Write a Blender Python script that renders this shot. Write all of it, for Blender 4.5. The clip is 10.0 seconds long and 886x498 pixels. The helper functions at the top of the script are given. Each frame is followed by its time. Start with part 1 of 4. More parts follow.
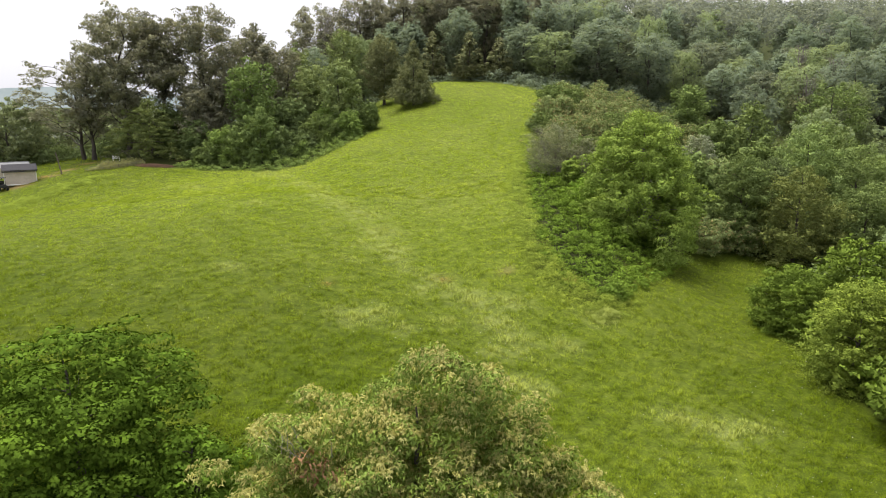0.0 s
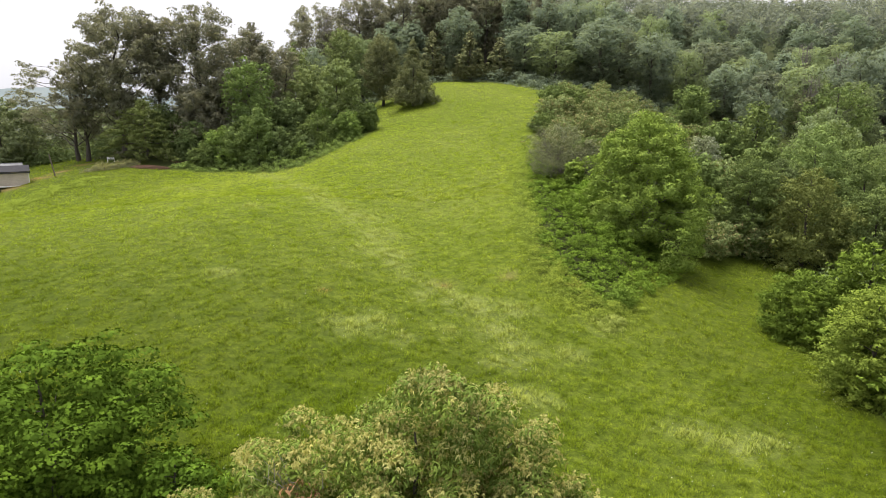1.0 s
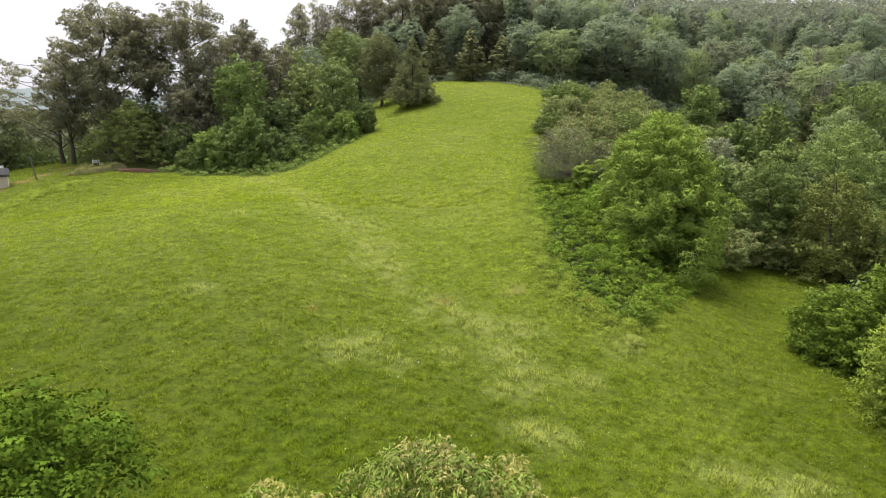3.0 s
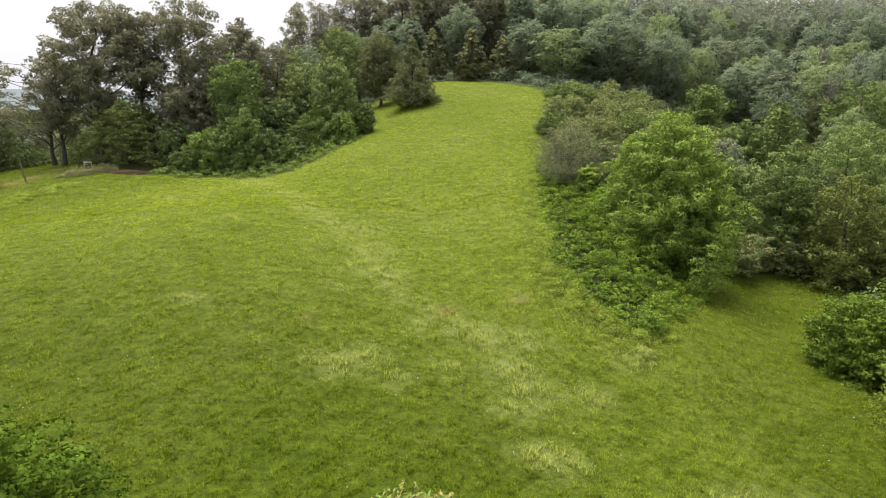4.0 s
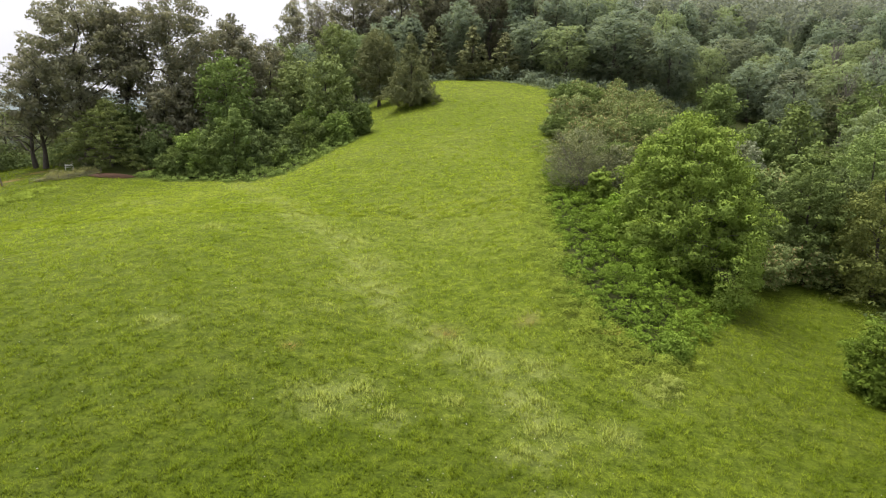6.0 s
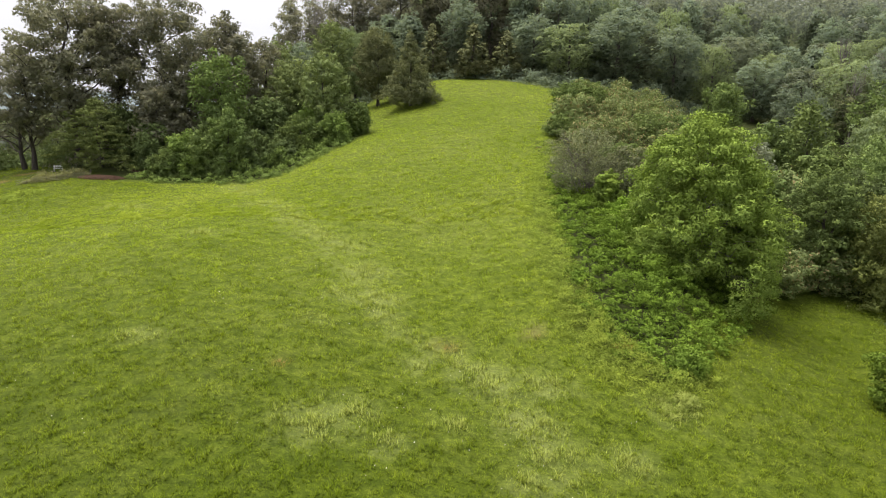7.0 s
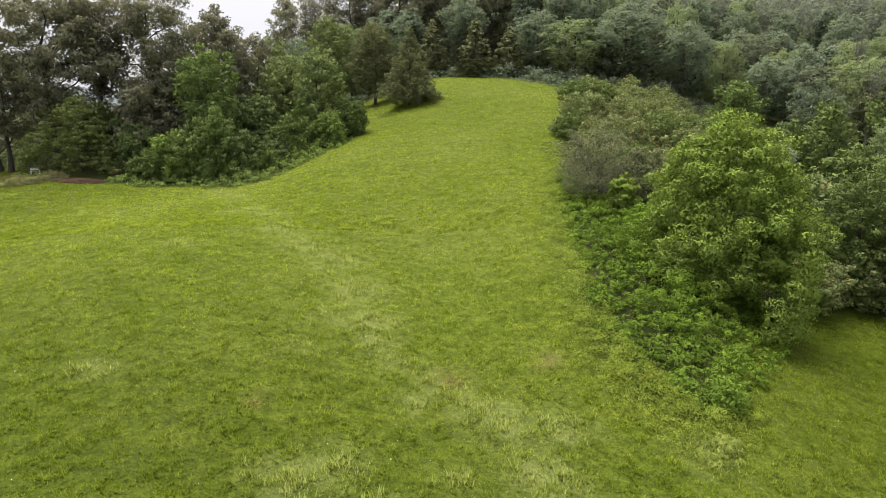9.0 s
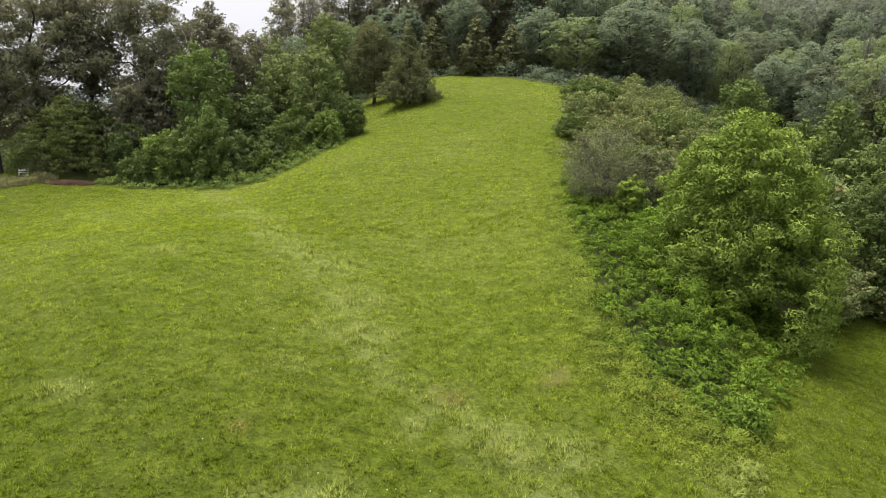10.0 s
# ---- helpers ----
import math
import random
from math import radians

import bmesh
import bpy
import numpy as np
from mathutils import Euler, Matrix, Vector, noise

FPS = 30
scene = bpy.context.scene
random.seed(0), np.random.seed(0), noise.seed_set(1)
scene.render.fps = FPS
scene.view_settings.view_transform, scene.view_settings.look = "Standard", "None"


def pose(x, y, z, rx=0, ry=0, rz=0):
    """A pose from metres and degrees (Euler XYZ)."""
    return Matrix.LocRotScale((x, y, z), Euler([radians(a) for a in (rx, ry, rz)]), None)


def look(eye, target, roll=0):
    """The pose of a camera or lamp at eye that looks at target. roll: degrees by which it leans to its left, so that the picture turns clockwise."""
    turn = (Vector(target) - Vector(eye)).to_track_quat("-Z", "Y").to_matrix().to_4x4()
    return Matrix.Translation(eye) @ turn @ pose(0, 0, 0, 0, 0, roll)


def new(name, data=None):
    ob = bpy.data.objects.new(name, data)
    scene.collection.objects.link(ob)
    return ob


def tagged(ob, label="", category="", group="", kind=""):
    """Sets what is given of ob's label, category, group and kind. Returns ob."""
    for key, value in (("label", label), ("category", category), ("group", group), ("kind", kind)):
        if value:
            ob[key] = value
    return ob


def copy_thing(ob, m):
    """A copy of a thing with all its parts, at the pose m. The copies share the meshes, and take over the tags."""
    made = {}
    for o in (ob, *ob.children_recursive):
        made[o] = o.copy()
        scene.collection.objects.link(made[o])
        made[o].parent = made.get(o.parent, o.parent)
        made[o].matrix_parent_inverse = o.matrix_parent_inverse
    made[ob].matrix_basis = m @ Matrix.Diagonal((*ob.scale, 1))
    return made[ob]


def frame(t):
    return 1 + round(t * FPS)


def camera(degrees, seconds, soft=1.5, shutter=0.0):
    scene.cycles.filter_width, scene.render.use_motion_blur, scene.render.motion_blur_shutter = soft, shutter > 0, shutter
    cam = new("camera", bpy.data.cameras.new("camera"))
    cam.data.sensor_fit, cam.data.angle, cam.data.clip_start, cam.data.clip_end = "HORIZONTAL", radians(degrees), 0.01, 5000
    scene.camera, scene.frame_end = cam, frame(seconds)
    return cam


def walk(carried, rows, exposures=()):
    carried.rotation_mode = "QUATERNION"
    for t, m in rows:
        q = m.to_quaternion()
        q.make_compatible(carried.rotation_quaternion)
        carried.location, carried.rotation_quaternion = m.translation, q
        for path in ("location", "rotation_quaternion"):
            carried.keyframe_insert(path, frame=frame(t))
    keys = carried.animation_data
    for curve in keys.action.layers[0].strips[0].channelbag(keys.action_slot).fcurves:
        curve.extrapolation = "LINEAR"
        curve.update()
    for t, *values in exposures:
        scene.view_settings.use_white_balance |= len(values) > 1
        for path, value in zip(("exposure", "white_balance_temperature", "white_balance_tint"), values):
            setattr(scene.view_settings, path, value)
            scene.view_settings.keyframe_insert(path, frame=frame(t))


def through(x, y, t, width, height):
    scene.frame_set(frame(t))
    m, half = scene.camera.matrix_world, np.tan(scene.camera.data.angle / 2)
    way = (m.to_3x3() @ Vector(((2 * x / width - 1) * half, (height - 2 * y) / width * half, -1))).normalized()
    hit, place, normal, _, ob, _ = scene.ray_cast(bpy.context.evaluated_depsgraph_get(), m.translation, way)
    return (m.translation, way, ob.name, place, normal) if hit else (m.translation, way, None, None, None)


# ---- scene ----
# ------------------------------------------------------------------ camera
EYE = 20.0
PATH = [(0, 0.0, -0.08), (0.5, 0.86, -0.05), (1.0, 1.88, -0.03), (1.5, 3.01, -0.02), (2.0, 4.2, -0.015), (2.5, 5.46, 0.0), (4.0, 9.34, 0.05),
        (5.0, 11.88, 0.08), (5.5, 13.22, 0.08), (7.0, 17.5, 0.045), (7.5, 18.88, 0.025), (8.0, 20.23, 0.0), (9.0, 23.0, -0.02), (10.0, 25.57, -0.06)]
cam = camera(70, 10.0, soft=0.6)
walk(cam, [(t, pose(0, y, EYE, 77.87 + tilt, 0, -0.95)) for t, y, tilt in PATH], [(0, 1.34, 6450, 14), (5, 1.25, 6450, 14), (7.5, 1.17, 6450, 14), (10, 1.1, 6450, 14)])

# ------------------------------------------------------------------ light
SUN_TURN, SUN_UP = radians(-60), radians(74)
world = bpy.data.worlds.new("overcast_sky")
world.use_nodes = True
scene.world = world
wt = world.node_tree
sky = wt.nodes.new("ShaderNodeTexSky")
sky.sky_type, sky.sun_disc = "NISHITA", False
sky.sun_elevation, sky.sun_rotation = SUN_UP, SUN_TURN
sky.air_density, sky.dust_density, sky.ozone_density = 1.0, 4.0, 1.0
veil = wt.nodes.new("ShaderNodeHueSaturation")
veil.inputs["Saturation"].default_value = 0.12
wt.links.new(sky.outputs["Color"], veil.inputs["Color"])
cloud = wt.nodes.new("ShaderNodeMix")
cloud.data_type = "RGBA"
cloud.inputs[0].default_value = 0.6
cloud.inputs[7].default_value = (6.4, 6.5, 6.7, 1)
wt.links.new(veil.outputs["Color"], cloud.inputs[6])
wt.links.new(cloud.outputs[2], wt.nodes["Background"].inputs["Color"])
wt.nodes["Background"].inputs["Strength"].default_value = 0.08

sun = bpy.data.lights.new("sun", "SUN")
sun.energy, sun.angle, sun.color = 2.55, radians(45), (1.0, 0.94, 0.83)
sun_dir = Vector((math.sin(SUN_TURN) * math.cos(SUN_UP), math.cos(SUN_TURN) * math.cos(SUN_UP), math.sin(SUN_UP)))
new("sun", sun).matrix_world = look(sun_dir * 300, (0, 0, 0))


# ------------------------------------------------------------------ the lie of the land: heights along cross-sections
XS = np.array([-900, -300, -120, -75, -50, -35, -22, -10, 0, 10, 20, 32, 46, 70, 120, 300, 900.0])
SECTIONS = {}


def section(y, *heights):
    SECTIONS[float(y)] = heights


section(-300, -25.0, -10.0, -6.0, -4.9, -4.0, -3.3, -2.6, -2.1, -2.1, -2.8, -3.7, -4.9, -5.8, -6.1, -4.1, 10.1, 80.0)
section(-60, -40.0, -10.0, -0.9, 0.8, 1.0, 0.9, 0.8, 0.5, -0.0, -0.7, -1.5, -2.3, -2.8, -2.3, 2.2, 25.2, 113.8)
section(20, -44.8, -9.6, 1.7, 3.7, 3.4, 2.8, 2.5, 2.2, 1.6, 0.2, -0.9, -1.8, -2.3, -2.0, 3.2, 29.3, 125.7)
section(38, -45.7, -9.0, 2.4, 4.8, 4.7, 4.0, 3.5, 3.0, 2.4, 0.4, -0.7, -1.8, -2.6, -2.0, 3.0, 30.1, 128.7)
section(48, -45.8, -8.6, 2.8, 5.3, 5.6, 5.1, 5.0, 4.5, 3.0, 1.4, 0.0, -0.9, -1.8, -1.8, 2.4, 31.0, 130.5)
section(58, -45.5, -8.1, 3.1, 5.7, 6.7, 7.0, 7.2, 6.5, 4.5, 4.1, 2.3, -0.4, -0.4, -1.1, 2.0, 32.9, 132.4)
section(72, -44.7, -7.6, 3.4, 6.0, 7.3, 8.4, 9.5, 8.3, 7.2, 8.2, 6.3, 1.5, 0.6, 0.6, 5.2, 37.0, 134.8)
section(88, -43.2, -7.3, 3.8, 6.4, 8.0, 9.7, 10.4, 11.1, 11.3, 11.8, 10.2, 6.9, 4.3, 2.7, 8.7, 42.1, 136.8)
section(105, -41.4, -7.1, 4.1, 8.4, 11.0, 10.4, 11.2, 14.4, 14.7, 14.9, 14.5, 12.4, 9.1, 4.6, 11.0, 44.7, 137.9)
section(125, -39.0, -7.3, 4.4, 10.4, 13.1, 12.7, 14.6, 17.1, 18.4, 19.6, 19.9, 17.8, 14.4, 8.0, 12.3, 42.8, 138.2)
section(148, -36.2, -7.8, 3.5, 8.8, 13.6, 16.2, 18.7, 21.4, 24.3, 24.6, 24.1, 22.9, 19.8, 13.6, 13.4, 40.7, 138.0)
section(175, -33.1, -9.0, 3.1, 8.8, 15.3, 19.4, 23.2, 26.3, 28.3, 29.0, 28.9, 29.0, 27.5, 20.3, 15.0, 41.3, 137.9)
section(230, -28.2, -12.6, 4.0, 11.2, 18.8, 24.8, 30.5, 35.0, 37.5, 39.9, 40.9, 40.6, 39.1, 35.2, 32.2, 48.0, 138.5)
section(330, -24.5, -14.8, 4.5, 13.3, 22.4, 30.7, 40.3, 50.0, 56.7, 57.7, 57.0, 56.3, 56.8, 59.2, 56.1, 62.8, 140.6)
section(600, -25.0, -9.0, 7.0, 16.1, 27.0, 37.5, 49.3, 61.1, 69.7, 75.2, 78.4, 80.5, 82.0, 82.5, 81.0, 84.0, 138.0)
section(1200, -20.1, -17.7, 3.8, 15.5, 28.4, 40.2, 53.6, 67.7, 80.1, 92.4, 103.1, 113.0, 120.5, 127.3, 133.7, 145.3, 170.0)


def weights(xs, x):
    """Cubic weights of the knots xs at the places x."""
    n = len(xs)
    d = np.zeros((n, n))
    for i in range(1, n - 1):
        h0, h1 = xs[i] - xs[i - 1], xs[i + 1] - xs[i]
        d[i, i - 1], d[i, i + 1], d[i, i] = -h1 / (h0 * (h0 + h1)), h0 / (h1 * (h0 + h1)), (h1 - h0) / (h0 * h1)
    for i, a, b in ((0, 0, 1), (n - 1, n - 2, n - 1)):
        d[i, b], d[i, a] = 1 / (xs[b] - xs[a]), -1 / (xs[b] - xs[a])
    x = np.clip(x, xs[0], xs[-1])
    k = np.clip(np.searchsorted(xs, x, side="right") - 1, 0, n - 2)
    h = xs[k + 1] - xs[k]
    t = (x - xs[k]) / h
    w, r = np.zeros((len(x), n)), np.arange(len(x))
    w[r, k] += 2 * t**3 - 3 * t**2 + 1
    w[r, k + 1] += 3 * t**2 - 2 * t**3
    return w + ((t**3 - 2 * t**2 + t) * h)[:, None] * d[k] + ((t**3 - t**2) * h)[:, None] * d[k + 1]


YS, ZS = np.array(sorted(SECTIONS)), np.array([SECTIONS[y] for y in sorted(SECTIONS)])


def land(x, y):
    """Height of the ground."""
    x, y = np.atleast_1d(np.asarray(x, float)), np.atleast_1d(np.asarray(y, float))
    out = np.empty(len(x))
    for s in range(0, len(x), 20000):
        a, b = weights(YS, y[s:s + 20000]), weights(XS, x[s:s + 20000])
        out[s:s + 20000] = np.einsum("pi,ij,pj->p", a, ZS, b)
    far = np.hypot(x, y - 80)
    # low ridges beyond the valley
    out += np.clip((far - 700) / 900, 0, 1) * (30 + 26 * np.sin(x / 410 + 1.3) * np.cos(y / 530) + 14 * np.sin(x / 170 + y / 260))
    # small unevenness of the turf
    near = np.clip(1 - far / 200, 0, 1)
    return out + near * 0.07 * np.sin(x * 0.63 + 1.7 * np.sin(y * 0.21)) * np.sin(y * 0.51 + x * 0.17)


def ground_z(x, y):
    return float(land([x], [y])[0])


MEADOW = [(-140, 60), (-100, 84), (-75, 104), (-72, 128), (-62, 119), (-54, 112), (-48, 106), (-40, 105.5), (-31.5, 105.5), (-25, 103), (-21.5, 106), (-16, 113), (-12.5, 117.5), (-10, 122),
          (-11, 134), (-15, 150), (-9, 163), (2, 167), (18, 163), (26, 153), (22.5, 134), (17, 112), (12.8, 96), (10.5, 84), (9.4, 72), (9.6, 61), (12, 56), (15, 54),
          (19, 58), (23.2, 66), (28.6, 73.2), (39, 77), (44, 76), (38, 67), (33, 61), (34, 56), (30.5, 47), (31, 40), (31.5, 30), (36, 5), (40, -60), (-140, -60)]
DITCH = [(-27, 103), (-17.3, 85), (-13, 78.3), (-9, 73), (-6.2, 67.6), (-4.3, 63.5), (-1.8, 58.5), (0.2, 56.8), (4.6, 54.5), (5.5, 50), (6.8, 47)]
STRAW_SPOTS = [(-20.7, 73.5, 0.9), (-7.9, 73.7, 1.3), (-5.6, 68.8, 1.4), (-6.9, 63.6, 0.9), (-4.3, 64.2, 1.0), (-8.0, 59.2, 0.6), (-18.3, 55.1, 0.7), (-1.0, 55.4, 0.7), (-4.7, 49.8, 1.1), (-6.3, 48.2, 1.2), (0.8, 49.9, 0.6),
               (5.5, 50.6, 1.0), (7.0, 54.4, 1.2), (3.6, 54.0, 0.9), (-33.1, 88.2, 1.0), (-37.4, 89.6, 0.9), (-13.9, 79.7, 1.3), (-11.1, 75.7, 1.2), (-18.8, 86.1, 1.4), (-2.4, 47.5, 0.7), (7.0, 48.0, 0.9), (10.8, 48.4, 1.0),
               (6.5, 41.0, 1.2), (16.5, 39.2, 1.0), (18.8, 38.2, 1.1), (21.2, 38.6, 1.1), (4.7, 45.8, 0.8), (14.6, 53.4, 1.2)]
EARTH_SPOTS = [(7.5, 59.8, 0.38), (0.9, 58.0, 0.55), (-9.0, 53.2, 0.42), (-65.0, 98.9, 1.5), (-62.6, 103.5, 1.1), (-61.2, 107.5, 1.0), (-60, 112, 1.0)]


def inside(poly, x, y):
    p, hit = np.array(poly, float), np.zeros(len(x), bool)
    for (x0, y0), (x1, y1) in zip(p, np.roll(p, -1, 0)):
        if y0 != y1:
            hit ^= ((y0 > y) != (y1 > y)) & (x < (x1 - x0) * (y - y0) / (y1 - y0) + x0)
    return hit


def off_line(line, x, y, closed=False):
    """Distance from an open or closed line."""
    p, best = np.array(line, float), np.full(len(x), 1e9)
    ends = np.roll(p, -1, 0) if closed else p[1:]
    for a, b in zip(p, ends):
        d = b - a
        t = np.clip(((x - a[0]) * d[0] + (y - a[1]) * d[1]) / (d @ d), 0, 1)
        best = np.minimum(best, np.hypot(x - a[0] - t * d[0], y - a[1] - t * d[1]))
    return best


def cover(x, y):
    """Turf, straw, bare earth and darkening at each place, 0 to 1."""
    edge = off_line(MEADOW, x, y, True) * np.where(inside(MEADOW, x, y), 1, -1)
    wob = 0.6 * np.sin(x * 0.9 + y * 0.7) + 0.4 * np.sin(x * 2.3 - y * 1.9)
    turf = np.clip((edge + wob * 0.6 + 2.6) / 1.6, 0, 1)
    patchy = 0.45 + 0.4 * np.sin(x * 0.8 + 2.1 * np.sin(y * 0.33)) * np.sin(y * 0.47 + 0.5)
    straw = 0.55 * patchy * np.exp(-(off_line(DITCH, x, y) / (1.5 + 0.5 * wob)) ** 2)
    for sx, sy, r in STRAW_SPOTS:
        straw = np.maximum(straw, 0.52 * np.exp(-(((x - sx + 0.4 * wob) / (1.5 * r)) ** 2 + ((y - sy) / r) ** 2)))
    bare = np.zeros(len(x))
    for sx, sy, r in EARTH_SPOTS:
        bare = np.maximum(bare, np.exp(-(((x - sx) / (1.4 * r)) ** 2 + ((y - sy) / r) ** 2)))
    # darker, deeper green grass on the low ground
    lush_shade = np.clip((74 - y + 0.25 * np.abs(x) + 3 * wob) / 34, 0, 1) ** 1.2
    lush_shade *= 1 - 0.36 * np.clip((x - 2) / 8, 0, 1)
    # the hollow: deeper green grass, shade of its bordering trees added to the colour
    lush_shade = np.maximum(lush_shade, (0.62 + 0.38 * np.clip((62 - y) / 20, 0, 1)) * np.clip((x - 14) / 8, 0, 1) * np.clip((84 - y) / 8, 0, 1))
    # darker towards the left side
    lush_shade = np.maximum(lush_shade, 0.42 * np.clip((-32 - x) / 14, 0, 1))
    # the lawn below the oaks: its shade is put into the colour
    lush_shade = np.maximum(lush_shade, 0.7 * np.clip((-47 - x) / 6, 0, 1) * np.clip((y - 90) / 8, 0, 1))
    return np.stack([turf, straw, bare, np.clip(lush_shade, 0, 1)], 1)


# ------------------------------------------------------------------ materials
def material(name):
    m = bpy.data.materials.new(name)
    m.use_nodes = True
    nt = m.node_tree
    return m, nt, nt.nodes["Principled BSDF"]


def node(nt, kind, **values):
    n = nt.nodes.new(kind)
    for key, value in values.items():
        n.inputs[key].default_value = value
    return n


def noise_at(nt, scale, detail=3.0, rough=0.6, vector=None):
    n = node(nt, "ShaderNodeTexNoise", Scale=scale, Detail=detail, Roughness=rough)
    if vector is not None:
        nt.links.new(vector, n.inputs["Vector"])
    return n.outputs["Fac"]


def ramp(nt, fac, *stops):
    r = nt.nodes.new("ShaderNodeValToRGB")
    e = r.color_ramp.elements
    while len(e) < len(stops):
        e.new(0.5)
    for el, (at, c) in zip(e, stops):
        el.position, el.color = at, (*c, 1)
    nt.links.new(fac, r.inputs["Fac"])
    return r.outputs["Color"]


def grey(nt, fac, lo, hi, a=0.0, b=1.0):
    r = node(nt, "ShaderNodeMapRange", **{"From Min": lo, "From Max": hi, "To Min": a, "To Max": b})
    nt.links.new(fac, r.inputs["Value"])
    return r.outputs["Result"]


def mix(nt, fac, a, b, mode="MIX"):
    m = nt.nodes.new("ShaderNodeMix")
    m.data_type, m.blend_type = "RGBA", mode
    for socket, value in ((m.inputs[0], fac), (m.inputs[6], a), (m.inputs[7], b)):
        if isinstance(value, (int, float)):
            socket.default_value = value
        elif isinstance(value, tuple):
            socket.default_value = (*value, 1)
        else:
            nt.links.new(value, socket)
    return m.outputs[2]


def times(nt, a, b):
    m = nt.nodes.new("ShaderNodeMath")
    m.operation, m.use_clamp = "MULTIPLY", True
    nt.links.new(a, m.inputs[0])
    if isinstance(b, (int, float)):
        m.inputs[1].default_value = b
    else:
        nt.links.new(b, m.inputs[1])
    return m.outputs[0]


def leaf_material(name, colour, spread=0.35, through=0.2, rough=0.6, second=None, share=0.0, gloss=0.0, crowns=0.0, patches=0.22):
    """Leaves: every leaf differs a little, every plant too; light shines through them."""
    m, nt, p = material(name)
    geo, info = nt.nodes.new("ShaderNodeNewGeometry"), nt.nodes.new("ShaderNodeObjectInfo")
    spread *= 0.42
    dark, light = tuple(c * (1 - spread) for c in colour), tuple(c * (1 + spread * k) for c, k in zip(colour, (1.25, 1.0, 0.8)))
    col = ramp(nt, geo.outputs["Random Per Island"], (0.0, dark), (0.55, colour), (1.0, light))
    patch = noise_at(nt, 0.35, 2.0, 0.5, geo.outputs["Position"])
    col = mix(nt, grey(nt, patch, 0.35, 0.7, 0.0, 0.5), col, tuple(c * k for c, k in zip(colour, (1.2, 1.15, 0.95))))
    if crowns:
        col = mix(nt, 1.0, col, ramp(nt, noise_at(nt, 0.14, 1.0, 0.5, geo.outputs["Position"]), (0.35, (1 - crowns, 1 - crowns, 1 - crowns)), (0.65, (1 + crowns, 1 + crowns, 1 + crowns * 0.6))), "MULTIPLY")
    if patches:
        lo, hi = 1 - patches, 1 + patches
        col = mix(nt, 1.0, col, ramp(nt, noise_at(nt, 0.8, 2.0, 0.6, geo.outputs["Position"]), (0.36, (lo, lo, lo * 0.9)), (0.5, (1.0, 1.0, 1.0)), (0.64, (hi * 1.02, hi, hi * 0.85))), "MULTIPLY")
    if second:
        pick = grey(nt, geo.outputs["Random Per Island"], 1 - share, 1 - share + 0.02)
        col = mix(nt, pick, col, second)
    hue = node(nt, "ShaderNodeHueSaturation")
    nt.links.new(grey(nt, info.outputs["Random"], 0, 1, 0.496, 0.504), hue.inputs["Hue"])
    nt.links.new(grey(nt, info.outputs["Random"], 0, 1, 1.0, 1.34), hue.inputs["Value"])
    nt.links.new(col, hue.inputs["Color"])
    nt.links.new(hue.outputs["Color"], p.inputs["Base Color"])
    p.inputs["Roughness"].default_value = rough
    p.inputs["Specular IOR Level"].default_value = gloss
    glow = nt.nodes.new("ShaderNodeBsdfTranslucent")
    nt.links.new(mix(nt, 1.0, hue.outputs["Color"], (1.08, 1.06, 0.78), "MULTIPLY"), glow.inputs["Color"])
    both = node(nt, "ShaderNodeMixShader", Fac=through)
    nt.links.new(p.outputs[0], both.inputs[1])
    nt.links.new(glow.outputs[0], both.inputs[2])
    nt.links.new(both.outputs[0], nt.nodes["Material Output"].inputs["Surface"])
    return m


def bark_material(name, a, b):
    m, nt, p = material(name)
    co = nt.nodes.new("ShaderNodeTexCoord")
    st = node(nt, "ShaderNodeMapping", Scale=(6, 6, 1.2))
    nt.links.new(co.outputs["Object"], st.inputs["Vector"])
    n = noise_at(nt, 2.0, 6.0, 0.7, st.outputs["Vector"])
    nt.links.new(ramp(nt, n, (0.3, a), (0.7, b)), p.inputs["Base Color"])
    p.inputs["Roughness"].default_value = 0.9
    bump = node(nt, "ShaderNodeBump", Strength=0.6, Distance=0.03)
    nt.links.new(n, bump.inputs["Height"])
    nt.links.new(bump.outputs["Normal"], p.inputs["Normal"])
    return m


